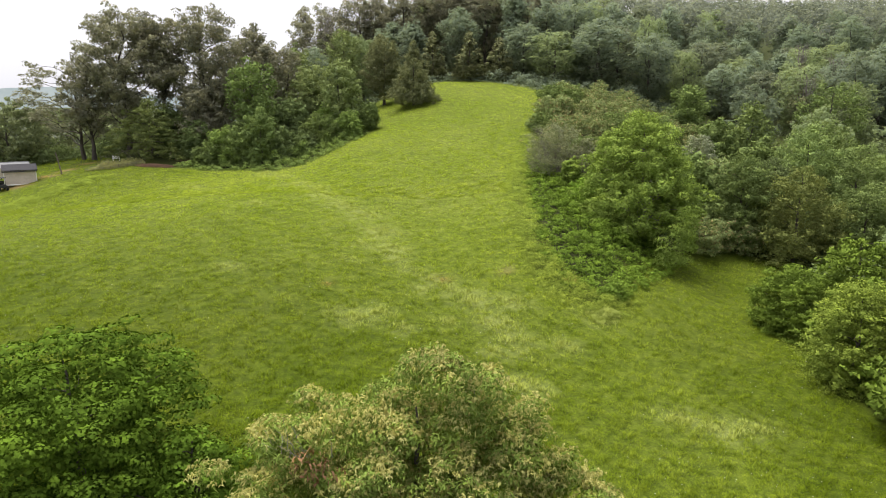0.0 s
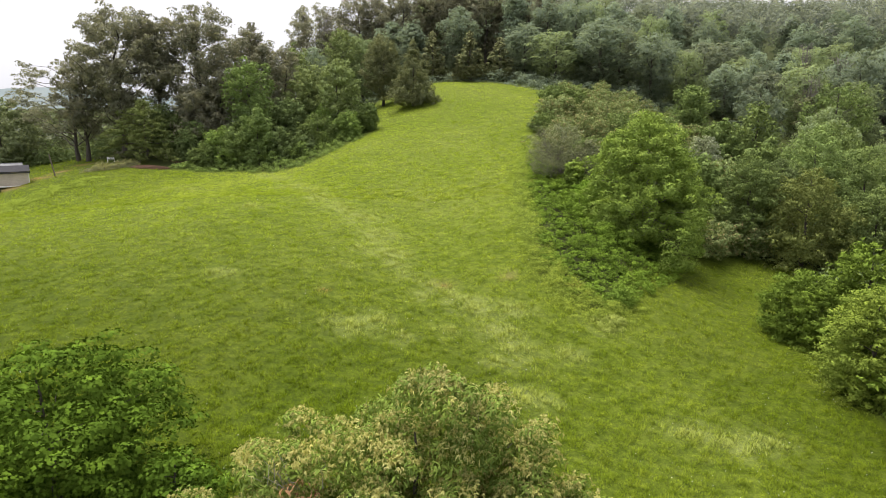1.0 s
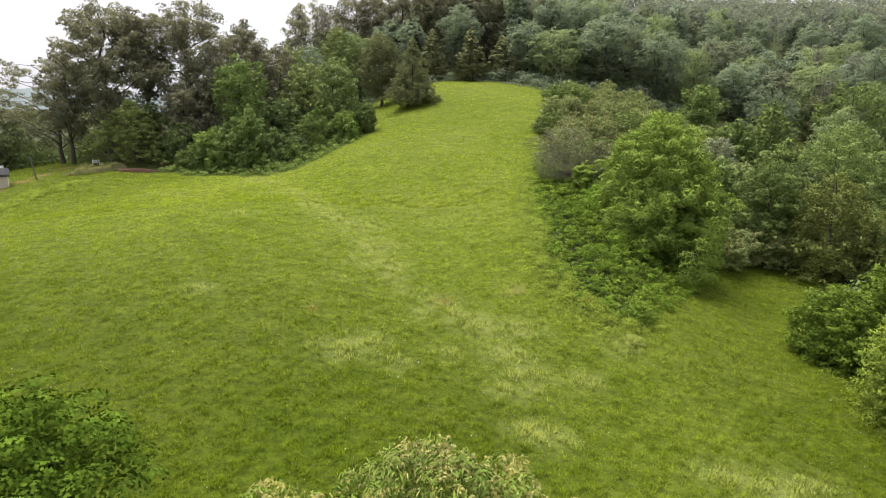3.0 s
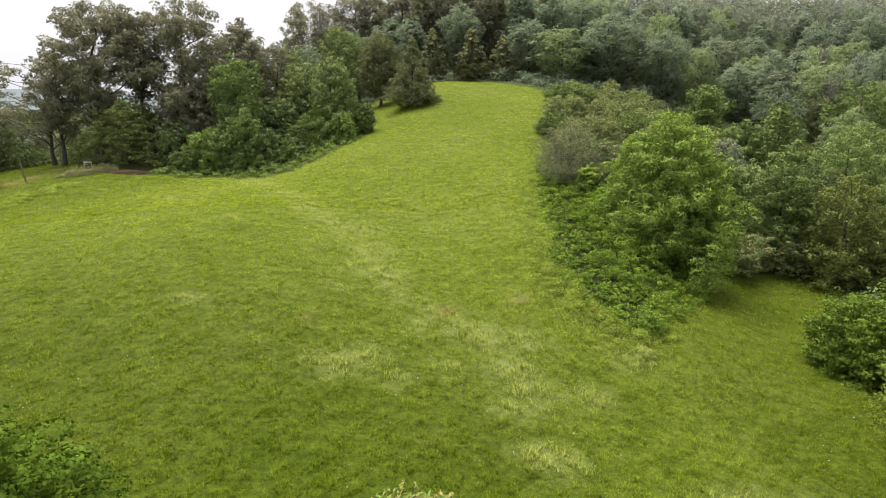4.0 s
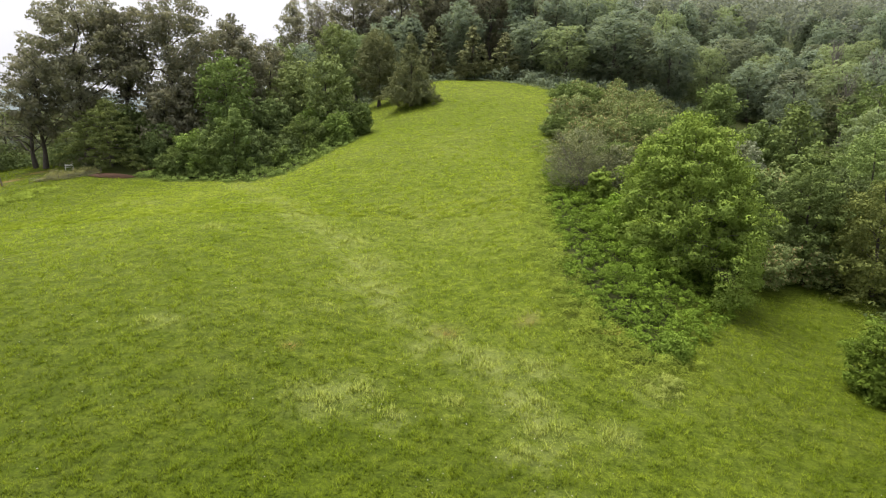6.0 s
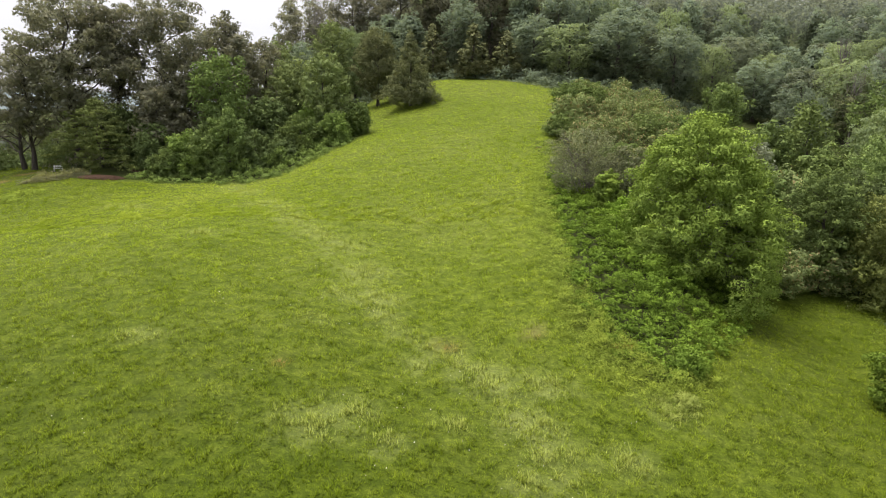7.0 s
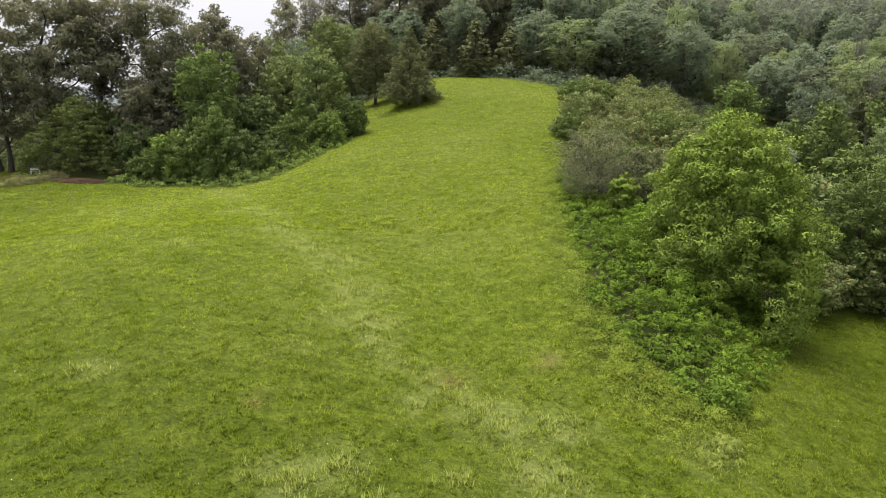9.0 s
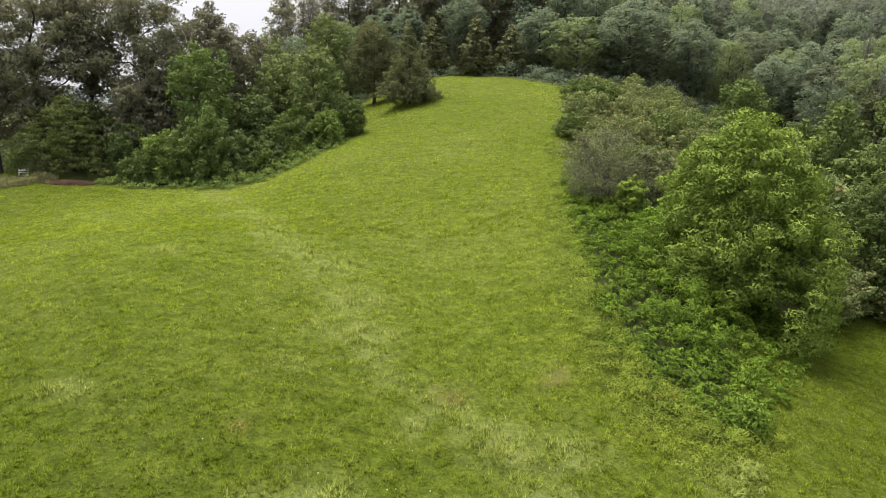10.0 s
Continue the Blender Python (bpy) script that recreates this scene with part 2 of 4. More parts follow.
def turf_material(name, blades):
    """Grass: broad patches, clumps and fine grain; straw and bare earth by the cover of the land."""
    m, nt, p = material(name)
    geo = nt.nodes.new("ShaderNodeNewGeometry")
    pos = geo.outputs["Position"]
    att = nt.nodes.new("ShaderNodeAttribute")
    att.attribute_name = "cover"
    split = nt.nodes.new("ShaderNodeSeparateColor")
    nt.links.new(att.outputs["Color"], split.inputs["Color"])
    turf, straw, bare = split.outputs[0], split.outputs[1], split.outputs[2]
    broad, clump = noise_at(nt, 0.06, 3.0, 0.6, pos), noise_at(nt, 0.9, 4.0, 0.65, pos)
    fine = noise_at(nt, 7.0, 4.0, 0.7, pos)
    lush_shade = ramp(nt, clump, (0.25, GRASS_DARK), (0.5, GRASS), (0.75, GRASS_LIGHT))
    dry = ramp(nt, clump, (0.3, GRASS), (0.7, GRASS_YELLOW))
    col = mix(nt, grey(nt, broad, 0.38, 0.66), lush_shade, dry)
    # deeper green and the painted shade, by the alpha of the cover
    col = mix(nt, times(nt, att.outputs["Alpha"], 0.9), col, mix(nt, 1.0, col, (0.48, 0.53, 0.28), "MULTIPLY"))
    # ground darkened to stand for the shade down between the blades
    if not blades:
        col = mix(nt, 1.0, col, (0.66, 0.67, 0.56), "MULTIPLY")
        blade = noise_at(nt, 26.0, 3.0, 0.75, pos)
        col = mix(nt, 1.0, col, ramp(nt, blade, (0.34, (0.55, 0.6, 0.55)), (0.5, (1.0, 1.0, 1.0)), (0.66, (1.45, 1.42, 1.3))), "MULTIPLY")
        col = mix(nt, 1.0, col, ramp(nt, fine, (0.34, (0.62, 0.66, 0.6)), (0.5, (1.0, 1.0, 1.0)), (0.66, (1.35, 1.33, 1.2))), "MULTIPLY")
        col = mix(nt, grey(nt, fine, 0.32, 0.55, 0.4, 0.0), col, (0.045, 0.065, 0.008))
    rows = node(nt, "ShaderNodeMapping", Scale=(0.16, 1.5, 0.5), Rotation=(0, 0, 0.25))
    nt.links.new(pos, rows.inputs["Vector"])
    swath = noise_at(nt, 1.0, 4.0, 0.65, rows.outputs["Vector"])
    col = mix(nt, 1.0, col, ramp(nt, swath, (0.32, (0.8, 0.82, 0.84)), (0.5, (1.0, 1.0, 1.0)), (0.68, (1.18, 1.15, 1.12))), "MULTIPLY")
    middle = noise_at(nt, 2.3, 3.0, 0.6, pos)
    col = mix(nt, 1.0, col, ramp(nt, middle, (0.32, (0.7, 0.73, 0.68)), (0.5, (1.0, 1.0, 1.0)), (0.68, (1.28, 1.25, 1.22))), "MULTIPLY")
    col = mix(nt, times(nt, times(nt, straw, grey(nt, clump, 0.32, 0.55, 0.25, 1.0)), grey(nt, fine, 0.3, 0.6, 0.4, 1.0)), col, STRAW)
    col = mix(nt, times(nt, bare, 1.0), col, (0.2, 0.14, 0.08))
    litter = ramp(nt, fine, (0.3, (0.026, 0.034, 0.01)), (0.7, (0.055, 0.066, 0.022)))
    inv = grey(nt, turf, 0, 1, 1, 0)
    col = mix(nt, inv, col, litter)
    # blades lightened to read as lit tips above that ground
    if blades:
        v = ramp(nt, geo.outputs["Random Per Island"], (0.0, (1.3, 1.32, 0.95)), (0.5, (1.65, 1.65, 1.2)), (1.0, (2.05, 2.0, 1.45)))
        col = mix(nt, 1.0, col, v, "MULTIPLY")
    nt.links.new(col, p.inputs["Base Color"])
    p.inputs["Roughness"].default_value = 0.75
    p.inputs["Specular IOR Level"].default_value = 0.05
    if blades:
        glow = nt.nodes.new("ShaderNodeBsdfTranslucent")
        nt.links.new(mix(nt, 1.0, col, (1.15, 1.15, 0.8), "MULTIPLY"), glow.inputs["Color"])
        both = node(nt, "ShaderNodeMixShader", Fac=0.45)
        nt.links.new(p.outputs[0], both.inputs[1])
        nt.links.new(glow.outputs[0], both.inputs[2])
        nt.links.new(both.outputs[0], nt.nodes["Material Output"].inputs["Surface"])
    else:
        bump = node(nt, "ShaderNodeBump", Strength=0.45, Distance=0.2)
        nt.links.new(mix(nt, 0.5, clump, fine), bump.inputs["Height"])
        nt.links.new(bump.outputs["Normal"], p.inputs["Normal"])
    return m


def plain_material(name, a, b, scale=4.0, rough=0.7, metal=0.0, bump=0.2):
    m, nt, p = material(name)
    co = nt.nodes.new("ShaderNodeTexCoord")
    n = noise_at(nt, scale, 5.0, 0.65, co.outputs["Object"])
    nt.links.new(ramp(nt, n, (0.3, a), (0.7, b)), p.inputs["Base Color"])
    p.inputs["Roughness"].default_value, p.inputs["Metallic"].default_value, p.inputs["Specular IOR Level"].default_value = rough, metal, 0.15
    bp = node(nt, "ShaderNodeBump", Strength=bump, Distance=0.01)
    nt.links.new(n, bp.inputs["Height"])
    nt.links.new(bp.outputs["Normal"], p.inputs["Normal"])
    return m


GRASS_DARK, GRASS, GRASS_LIGHT, GRASS_YELLOW, STRAW = (0.092, 0.13, 0.013), (0.134, 0.178, 0.021), (0.176, 0.22, 0.038), (0.18, 0.214, 0.052), (0.27, 0.3, 0.11)
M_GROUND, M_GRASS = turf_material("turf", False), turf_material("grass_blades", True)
# Oak, forest and far-canopy leaves: distance haze is mixed into the colour.
M_OAK = leaf_material("oak_leaves", (0.175, 0.18, 0.14), 0.3, 0.36)
M_FOREST = leaf_material("hazed_forest_leaves", (0.163, 0.208, 0.162), 0.12, 0.5, patches=0.15)
M_LIGHT = leaf_material("light_green_leaves", (0.165, 0.21, 0.092))
M_SYCAMORE = leaf_material("sycamore_leaves", (0.172, 0.25, 0.058), 0.55)
M_MAPLE = leaf_material("maple_leaves", (0.068, 0.118, 0.016), 0.55, 0.14, patches=0.3)
M_CHESTNUT = leaf_material("chestnut_leaves", (0.125, 0.175, 0.04), 0.5, 0.16, patches=0.1)
M_CATKIN = leaf_material("catkins", (0.37, 0.365, 0.15), 0.35, 0.24, patches=0.04)
M_SEEDING = leaf_material("seeding_grass", (0.21, 0.25, 0.066), 0.4, patches=0.1)
M_BRAMBLE = leaf_material("bramble_leaves", (0.126, 0.208, 0.034), 0.6, 0.24, patches=0.3)
M_SHRUB = leaf_material("shrub_leaves", (0.122, 0.17, 0.062), 0.5)
M_DARKSHRUB = leaf_material("dark_shrub_leaves", (0.096, 0.13, 0.056), 0.5)
M_GREYSHRUB = leaf_material("grey_shrub_leaves", (0.145, 0.162, 0.095), 0.3)
M_CEDAR = leaf_material("cedar_needles", (0.13, 0.144, 0.08), 0.3, 0.24)
M_HEMLOCK = leaf_material("hemlock_sprays", (0.115, 0.142, 0.055), 0.5)
# paler wood leaves, greyed with the same painted haze
M_PALE = leaf_material("hazed_pale_leaves", (0.188, 0.24, 0.138), 0.15, 0.5, patches=0.15)
M_SILVER = leaf_material("silvery_leaves", (0.2, 0.23, 0.16), 0.3)
M_FAR = leaf_material("hazed_canopy_leaves", (0.155, 0.18, 0.172), 0.1, 0.5, crowns=0.3)
M_DEADLEAF = leaf_material("dead_leaves", (0.19, 0.11, 0.07), 0.35)
M_SUMAC = leaf_material("sumac_leaves", (0.166, 0.21, 0.092), 0.45, 0.24, 0.55, (0.3, 0.24, 0.12), 0.12, patches=0.25)
M_WEED = leaf_material("weed_leaves", (0.19, 0.255, 0.045), 0.4, 0.24, patches=0.2)
M_TIMBER = plain_material("weathered_timber", (0.09, 0.075, 0.06), (0.2, 0.17, 0.14), 6.0, 0.85)
M_SIDING = plain_material("beige_siding", (0.42, 0.37, 0.31), (0.52, 0.46, 0.39), 1.5, 0.7)
M_SHINGLE = plain_material("dark_shingles", (0.02, 0.02, 0.024), (0.05, 0.05, 0.055), 9.0, 0.9)
M_METALROOF = plain_material("grey_sheet_roof", (0.13, 0.135, 0.145), (0.2, 0.205, 0.215), 2.0, 0.7, 0.0)
M_WHITE = plain_material("white_paint", (0.62, 0.62, 0.6), (0.8, 0.8, 0.78), 5.0, 0.6)
M_RUBBER = plain_material("black_rubber", (0.015, 0.015, 0.015), (0.035, 0.033, 0.03), 12.0, 0.9)
M_DARKPAINT = plain_material("dark_body_paint", (0.02, 0.02, 0.022), (0.05, 0.05, 0.05), 3.0, 0.4)
M_WIRE = plain_material("fence_wire", (0.2, 0.19, 0.18), (0.32, 0.31, 0.3), 8.0, 0.6, 0.6)
M_RIDGE = plain_material("haze_tinted_ridge", (0.13, 0.165, 0.175), (0.17, 0.2, 0.205), 0.02, 1.0)
M_MULCH = plain_material("red_mulch", (0.11, 0.065, 0.048), (0.2, 0.125, 0.09), 14.0, 0.95, 0.0, 0.8)
M_FRESH = leaf_material("fresh_green_leaves", (0.148, 0.203, 0.076), 0.5)
# deeper wood leaves, haze likewise in the colour
M_DEEP = leaf_material("hazed_deep_leaves", (0.145, 0.172, 0.132), 0.15, 0.5, patches=0.15)
M_GARDEN = leaf_material("garden_leaves", (0.2, 0.21, 0.1), 0.5, patches=0.3)
M_YELLOWING = leaf_material("yellow_green_leaves", (0.14, 0.19, 0.036), 0.5, 0.12)
M_WITHERED = leaf_material("withered_leaves", (0.23, 0.165, 0.055), 0.5)
# green leaves made paler, the air's haze put into their colour
M_HAZY = leaf_material("haze_tinted_leaves", (0.165, 0.2, 0.115), 0.3, 0.36)
M_VINE = leaf_material("vine_leaves", (0.16, 0.235, 0.07), 0.5, patches=0.25)
M_OLIVE = leaf_material("olive_leaves", (0.125, 0.15, 0.05), 0.4)
M_MULBERRY = leaf_material("mulberry_leaves", (0.112, 0.17, 0.03), 0.5, 0.12)
M_GREYBARK = bark_material("grey_bark", (0.07, 0.06, 0.05), (0.16, 0.145, 0.125))
M_BARK = bark_material("bark", (0.03, 0.025, 0.02), (0.085, 0.072, 0.06))
M_PALEBARK = bark_material("pale_bark", (0.11, 0.1, 0.085), (0.26, 0.24, 0.21))


# ------------------------------------------------------------------ building blocks
def mesh_of(name, verts, faces, mat, normals=None):
    """A mesh from arrays; faces all of one size. normals: the way each corner faces, where leaves or blades shade as one soft body."""
    verts, faces = np.asarray(verts, np.float32), np.asarray(faces, np.int32)
    me = bpy.data.meshes.new(name)
    n, k = faces.shape
    me.vertices.add(len(verts))
    me.vertices.foreach_set("co", verts.ravel())
    me.loops.add(n * k)
    me.loops.foreach_set("vertex_index", faces.ravel())
    me.polygons.add(n)
    me.polygons.foreach_set("loop_start", np.arange(0, n * k, k, dtype=np.int32))
    me.materials.append(mat)
    me.update(calc_edges=True)
    if normals is not None:
        me.polygons.foreach_set("use_smooth", np.ones(n, bool))
        me.normals_split_custom_set_from_vertices(np.asarray(normals, np.float32))
    return me


def joined(*pieces):
    """Several (verts, faces) of one face size as one."""
    vs, fs, at = [], [], 0
    for v, f in pieces:
        vs.append(v)
        fs.append(np.asarray(f) + at)
        at += len(v)
    return np.concatenate(vs), np.concatenate(fs)


def piece(name, arrays, mat, parent=None, label="", smooth=False):
    ob = new(name, mesh_of(name, arrays[0], arrays[1], mat, arrays[2] if len(arrays) > 2 else None))
    if smooth:
        ob.data.polygons.foreach_set("use_smooth", np.ones(len(ob.data.polygons), bool))
    if parent is not None:
        ob.parent = parent
    return tagged(ob, label)


def thing(name, place, label, category, group="", kind=""):
    ob = new(name)
    ob.empty_display_size = 0.3
    ob.matrix_basis = place
    return tagged(ob, label, category, group, kind)


def unit(v):
    return v / np.maximum(np.linalg.norm(v, axis=-1, keepdims=True), 1e-9)


def tube(points, radii, sides=7):
    """A tapering limb along the points, of quads."""
    p, ang = np.asarray(points, float), np.linspace(0, 2 * np.pi, sides, endpoint=False)
    t = unit(np.gradient(p, axis=0))
    a = unit(np.cross(t, np.where(np.abs(t[:, 2:3]) > 0.9, [1.0, 0, 0], [0, 0, 1.0])))
    b = np.cross(t, a)
    ring = p[:, None] + np.asarray(radii)[:, None, None] * (np.cos(ang)[None, :, None] * a[:, None] + np.sin(ang)[None, :, None] * b[:, None])
    f = []
    for i in range(len(p) - 1):
        for j in range(sides):
            k = (j + 1) % sides
            f.append((i * sides + j, i * sides + k, (i + 1) * sides + k, (i + 1) * sides + j))
    return ring.reshape(-1, 3), np.array(f)


def limb(a, b, r0, r1, rng, n=6, wander=0.06, lift=0.0, sides=6):
    """A crooked limb from a to b."""
    a, b = np.asarray(a, float), np.asarray(b, float)
    t = np.linspace(0, 1, n)[:, None]
    p = a + (b - a) * t
    p[1:-1] += rng.normal(0, wander * np.linalg.norm(b - a), (n - 2, 3))
    p[:, 2] += lift * np.sin(np.pi * t[:, 0])
    return tube(p, r0 + (r1 - r0) * t[:, 0], sides)


def tufted(lumps, each, rng, share=0.36, top=0.35):
    """Smaller tufts over the outside of the lumps, as leaf sprays stand on boughs."""
    lumps = np.asarray(lumps, float)
    pick = np.repeat(np.arange(len(lumps)), each)
    d = rng.normal(size=(len(pick), 3))
    d[:, 2] += top
    d = unit(d)
    src = lumps[pick]
    p = src[:, :3] + d * src[:, 3:] * (0.72 + 0.3 * rng.random(len(pick)))[:, None]
    q = (p[:, None, :] - lumps[None, :, :3]) / lumps[None, :, 3:]
    keep = ((q**2).sum(2) < 0.42).sum(1) < 1
    p, src = p[keep], src[keep]
    r = src[:, 3:].mean(1, keepdims=True) * share * (0.6 + 0.8 * rng.random((len(p), 1)))
    return np.concatenate([p, r, r, r * (0.6 + 0.35 * rng.random((len(p), 1)))], 1)


def leaves(lumps, count, size, rng, width=0.55, hang=0.0, core=0.12, top=0.35, skin=0.13, tufts=0, share=0.36, out=1.3, whole_soft=0.35, fine=True, lift=0.15, lobed=False):
    """Leaves on the outside of a heap of lumps (x, y, z, rx, ry, rz): folded rhombs, or plain pointed blades where they stand far off."""
    whole = np.asarray(lumps, float)
    lumps = tufted(whole, tufts, rng, share) if tufts else whole
    area = (lumps[:, 3] * lumps[:, 4] * lumps[:, 5]) ** (2 / 3)
    n = count
    pick = rng.choice(len(lumps), n, p=area / area.sum())
    d = rng.normal(size=(n, 3))
    d[:, 2] += top * 1.5
    d = unit(d)
    r = 1.0 + rng.normal(0, skin * 0.5, n) - skin * 0.3
    p = lumps[pick, :3] + d * r[:, None] * lumps[pick, 3:6]
    deep = rng.random(n) < core
    inner = rng.choice(len(whole), deep.sum())
    p[deep] = whole[inner, :3] + unit(rng.normal(size=(deep.sum(), 3))) * whole[inner, 3:6] * (0.35 + 0.45 * rng.random((deep.sum(), 1)))
    normal = unit(d * out + rng.normal(0, 0.25, (n, 3)) + [0, 0, 0.25])
    along = unit(np.cross(normal, rng.normal(size=(n, 3))) + d * 0.4 - [0, 0, hang])
    side = unit(np.cross(normal, along))
    s = (size * (0.6 + 0.75 * rng.random(n)))[:, None]
    v = np.stack([p - along * s * 0.5, p + side * s * width * 0.5 + normal * s * 0.1, p + along * s * 0.5 - np.array([0, 0, hang * 0.2]) * s, p - side * s * width * 0.5 + normal * s * 0.1], 1)
    i = np.arange(n)[:, None] * 4
    f = np.concatenate([i + [0, 2, 1], i + [0, 3, 2]], 1).reshape(-1, 3)
    if not fine:
        v = np.stack([p - along * s * 0.3 + side * s * width * 0.56, p - along * s * 0.42 - side * s * width * 0.56, p + along * s * 0.58 - np.array([0, 0, hang * 0.2]) * s], 1)
        f = np.arange(3 * n).reshape(-1, 3)
    if lobed:
        q, u = along * s, side * s * width
        v = np.stack([p - q * 0.5, p + u * 0.55 + q * 0.05, p + u * 0.2 + q * 0.12, p + q * 0.55 - [0, 0, 0.1] * s, p - u * 0.2 + q * 0.12, p - u * 0.55 + q * 0.05], 1)
        i = np.arange(n)[:, None] * 6
        f = np.concatenate([i + [0, 2, 1], i + [0, 3, 2], i + [0, 4, 3], i + [0, 5, 4]], 1).reshape(-1, 3)
    middle = np.average(whole[:, :3], 0, whole[:, 3])
    away = unit((p - middle) / np.maximum(np.ptp(whole[:, :3], 0) + whole[:, 3:].mean(0), 0.5))
    soft = unit(d * (1 - whole_soft) + away * whole_soft + rng.normal(0, 0.09, (n, 3)) + [0, 0, lift])
    return v.reshape(-1, 3), f, np.repeat(soft, v.shape[1], 0)


PROFILES = {
    "round": ((0, 0.6), (0.2, 0.92), (0.42, 1.0), (0.65, 0.96), (0.8, 0.84), (0.9, 0.68), (0.97, 0.46), (1, 0.25)),
    "oval": ((0, 0.5), (0.2, 0.84), (0.48, 1.0), (0.72, 0.92), (0.87, 0.7), (0.96, 0.42), (1, 0.2)),
    "cone": ((0, 0.82), (0.1, 1.0), (0.3, 0.82), (0.55, 0.58), (0.8, 0.3), (1, 0.05)),
    "spread": ((0, 0.7), (0.3, 1.0), (0.62, 0.98), (0.84, 0.8), (0.95, 0.55), (1, 0.3)),
    "pyramid": ((0, 0.7), (0.1, 0.95), (0.28, 1.0), (0.52, 0.9), (0.74, 0.74), (0.88, 0.54), (0.96, 0.34), (1, 0.15)),
    "vase": ((0, 0.35), (0.25, 0.6), (0.55, 0.92), (0.8, 1.0), (0.93, 0.75), (1, 0.4)),
}


def boughs(h, w, rng, n=60, low=0.1, shape="round", rise=0.4, tuft=0.8, flat=0.6, droop=0.0, lobes=0.16, inner=0.4):
    """Boughs from the trunk to the crown's outline, with leafy sprays along them: sprays (x, y, z, rx, ry, rz) and bough lines."""
    at, reach = np.array(PROFILES[shape]).T
    grid = np.linspace(0, 1, 200)
    share = np.cumsum(np.interp(grid, at, reach) + 0.12 + 0.35 * (grid > 0.75))
    us = np.interp((np.arange(n) + 0.5) / n, share / share[-1], grid)
    p1, p2, sprays, lines = rng.random() * 6.3, rng.random() * 6.3, [], []
    for k, u in enumerate(us):
        a = k * 2.39996 + rng.normal(0, 0.3)
        lobe = 1 + lobes * math.sin(3 * a + p1 + 2.2 * u) + 0.6 * lobes * math.sin(5 * a + p2 - 4 * u)
        r = 0.5 * w * np.interp(u, at, reach) * lobe * (0.8 + 0.22 * rng.random())
        z = (low + (1 - low) * u) * h
        root = np.array([0, 0, np.clip(z - rise * r * (0.7 + 0.6 * rng.random()), 0.06 * h, 0.9 * h)])
        out, side = np.array([math.cos(a), math.sin(a), 0]), np.array([-math.sin(a), math.cos(a), 0])
        tip = out * max(0.0, r - 0.5 * tuft) + [0, 0, z - 0.35 * tuft]
        lines.append((root, tip))
        m = max(2, round(r * (1 - inner) / (0.62 * tuft)))
        for t in np.linspace(inner, 1, m):
            for _ in range(1 + (t > 0.6) + (t > 0.85)):
                size = tuft * (0.55 + 0.6 * rng.random()) * (1.1 - 0.3 * t)
                p = root + (tip - root) * t + side * rng.normal(0, 0.17 * r * t + 0.15) + [0, 0, 0.1 * r * math.sin(math.pi * t) - droop * r * t * t + rng.normal(0, 0.45 * tuft)]
                p[2] = max(p[2], 0.3 * size)
                sprays.append((*p, size, size, size * flat * (0.8 + 0.4 * rng.random())))
    return np.array(sprays), lines


def timber(h, lines, rng, r=0.25, sides=8, limbs=14, lean=0.015):
    """The trunk and its main limbs."""
    top = np.array([rng.normal(0, lean) * h, rng.normal(0, lean) * h, h * 0.92])
    pts = np.linspace(0, 1, 8)[:, None] * top + np.r_[np.zeros((1, 3)), rng.normal(0, 0.01 * h, (7, 3)) * [1, 1, 0]]
    pts[0, 2] = -0.4
    rad = r * (1 - 0.88 * np.linspace(0, 1, 8) ** 1.1)
    rad[0] *= 1.5
    pieces = [tube(pts, rad, sides)]
    for k in rng.permutation(len(lines))[:limbs]:
        a, b = lines[k]
        u = a[2] / h
        start = np.array([np.interp(a[2], pts[:, 2], pts[:, 0]), np.interp(a[2], pts[:, 2], pts[:, 1]), a[2]])
        pieces.append(limb(start, b, r * 0.42 * (1 - 0.75 * u), r * 0.06, rng, 6, 0.04, 0.03 * np.linalg.norm(b - a), 5))
    return joined(*pieces)


def tree(name, place, h, w, rng, leaf_mat, count, size, label, category="tree", low=0.1, shape="round", n=60, bark=None, group="", r=None, limbs=12, sway=0.0, fine=False, skirt=(), rise=0.4, tuft=0.8, flat=0.6, droop=0.0, lobes=0.16, inner=0.4, **kw):
    ob = thing(name, place, label, category, group)
    sprays, lines = boughs(h, w, rng, n, low, shape, rise, tuft, flat, droop, lobes, inner)
    sprays[:, 0] += sway * np.clip(sprays[:, 2] / h, 0, 1)
    lines = [(a + [sway * a[2] / h, 0, 0], b + [sway * b[2] / h, 0, 0]) for a, b in lines]
    if len(skirt):
        sprays = np.concatenate([sprays, np.array(skirt, float)])
    piece("trunk", timber(h, lines, rng, r or 0.016 * h + 0.04, limbs=limbs), bark or M_BARK, ob, smooth=True)
    piece("crown", leaves(sprays, count, size, rng, fine=fine, **{"core": 0.0, "whole_soft": 0.12, "top": 0.3, "skin": 0.16, "lift": 0.0, **kw}), leaf_mat, ob)
    return ob


def stand(x, y, turn=0.0, sink=0.0):
    return pose(x, y, ground_z(x, y) - sink, 0, 0, turn)


# ------------------------------------------------------------------ ground
def warped(n, a, k, centre):
    u = np.linspace(-1, 1, n)
    return centre + a * np.sinh(k * u)


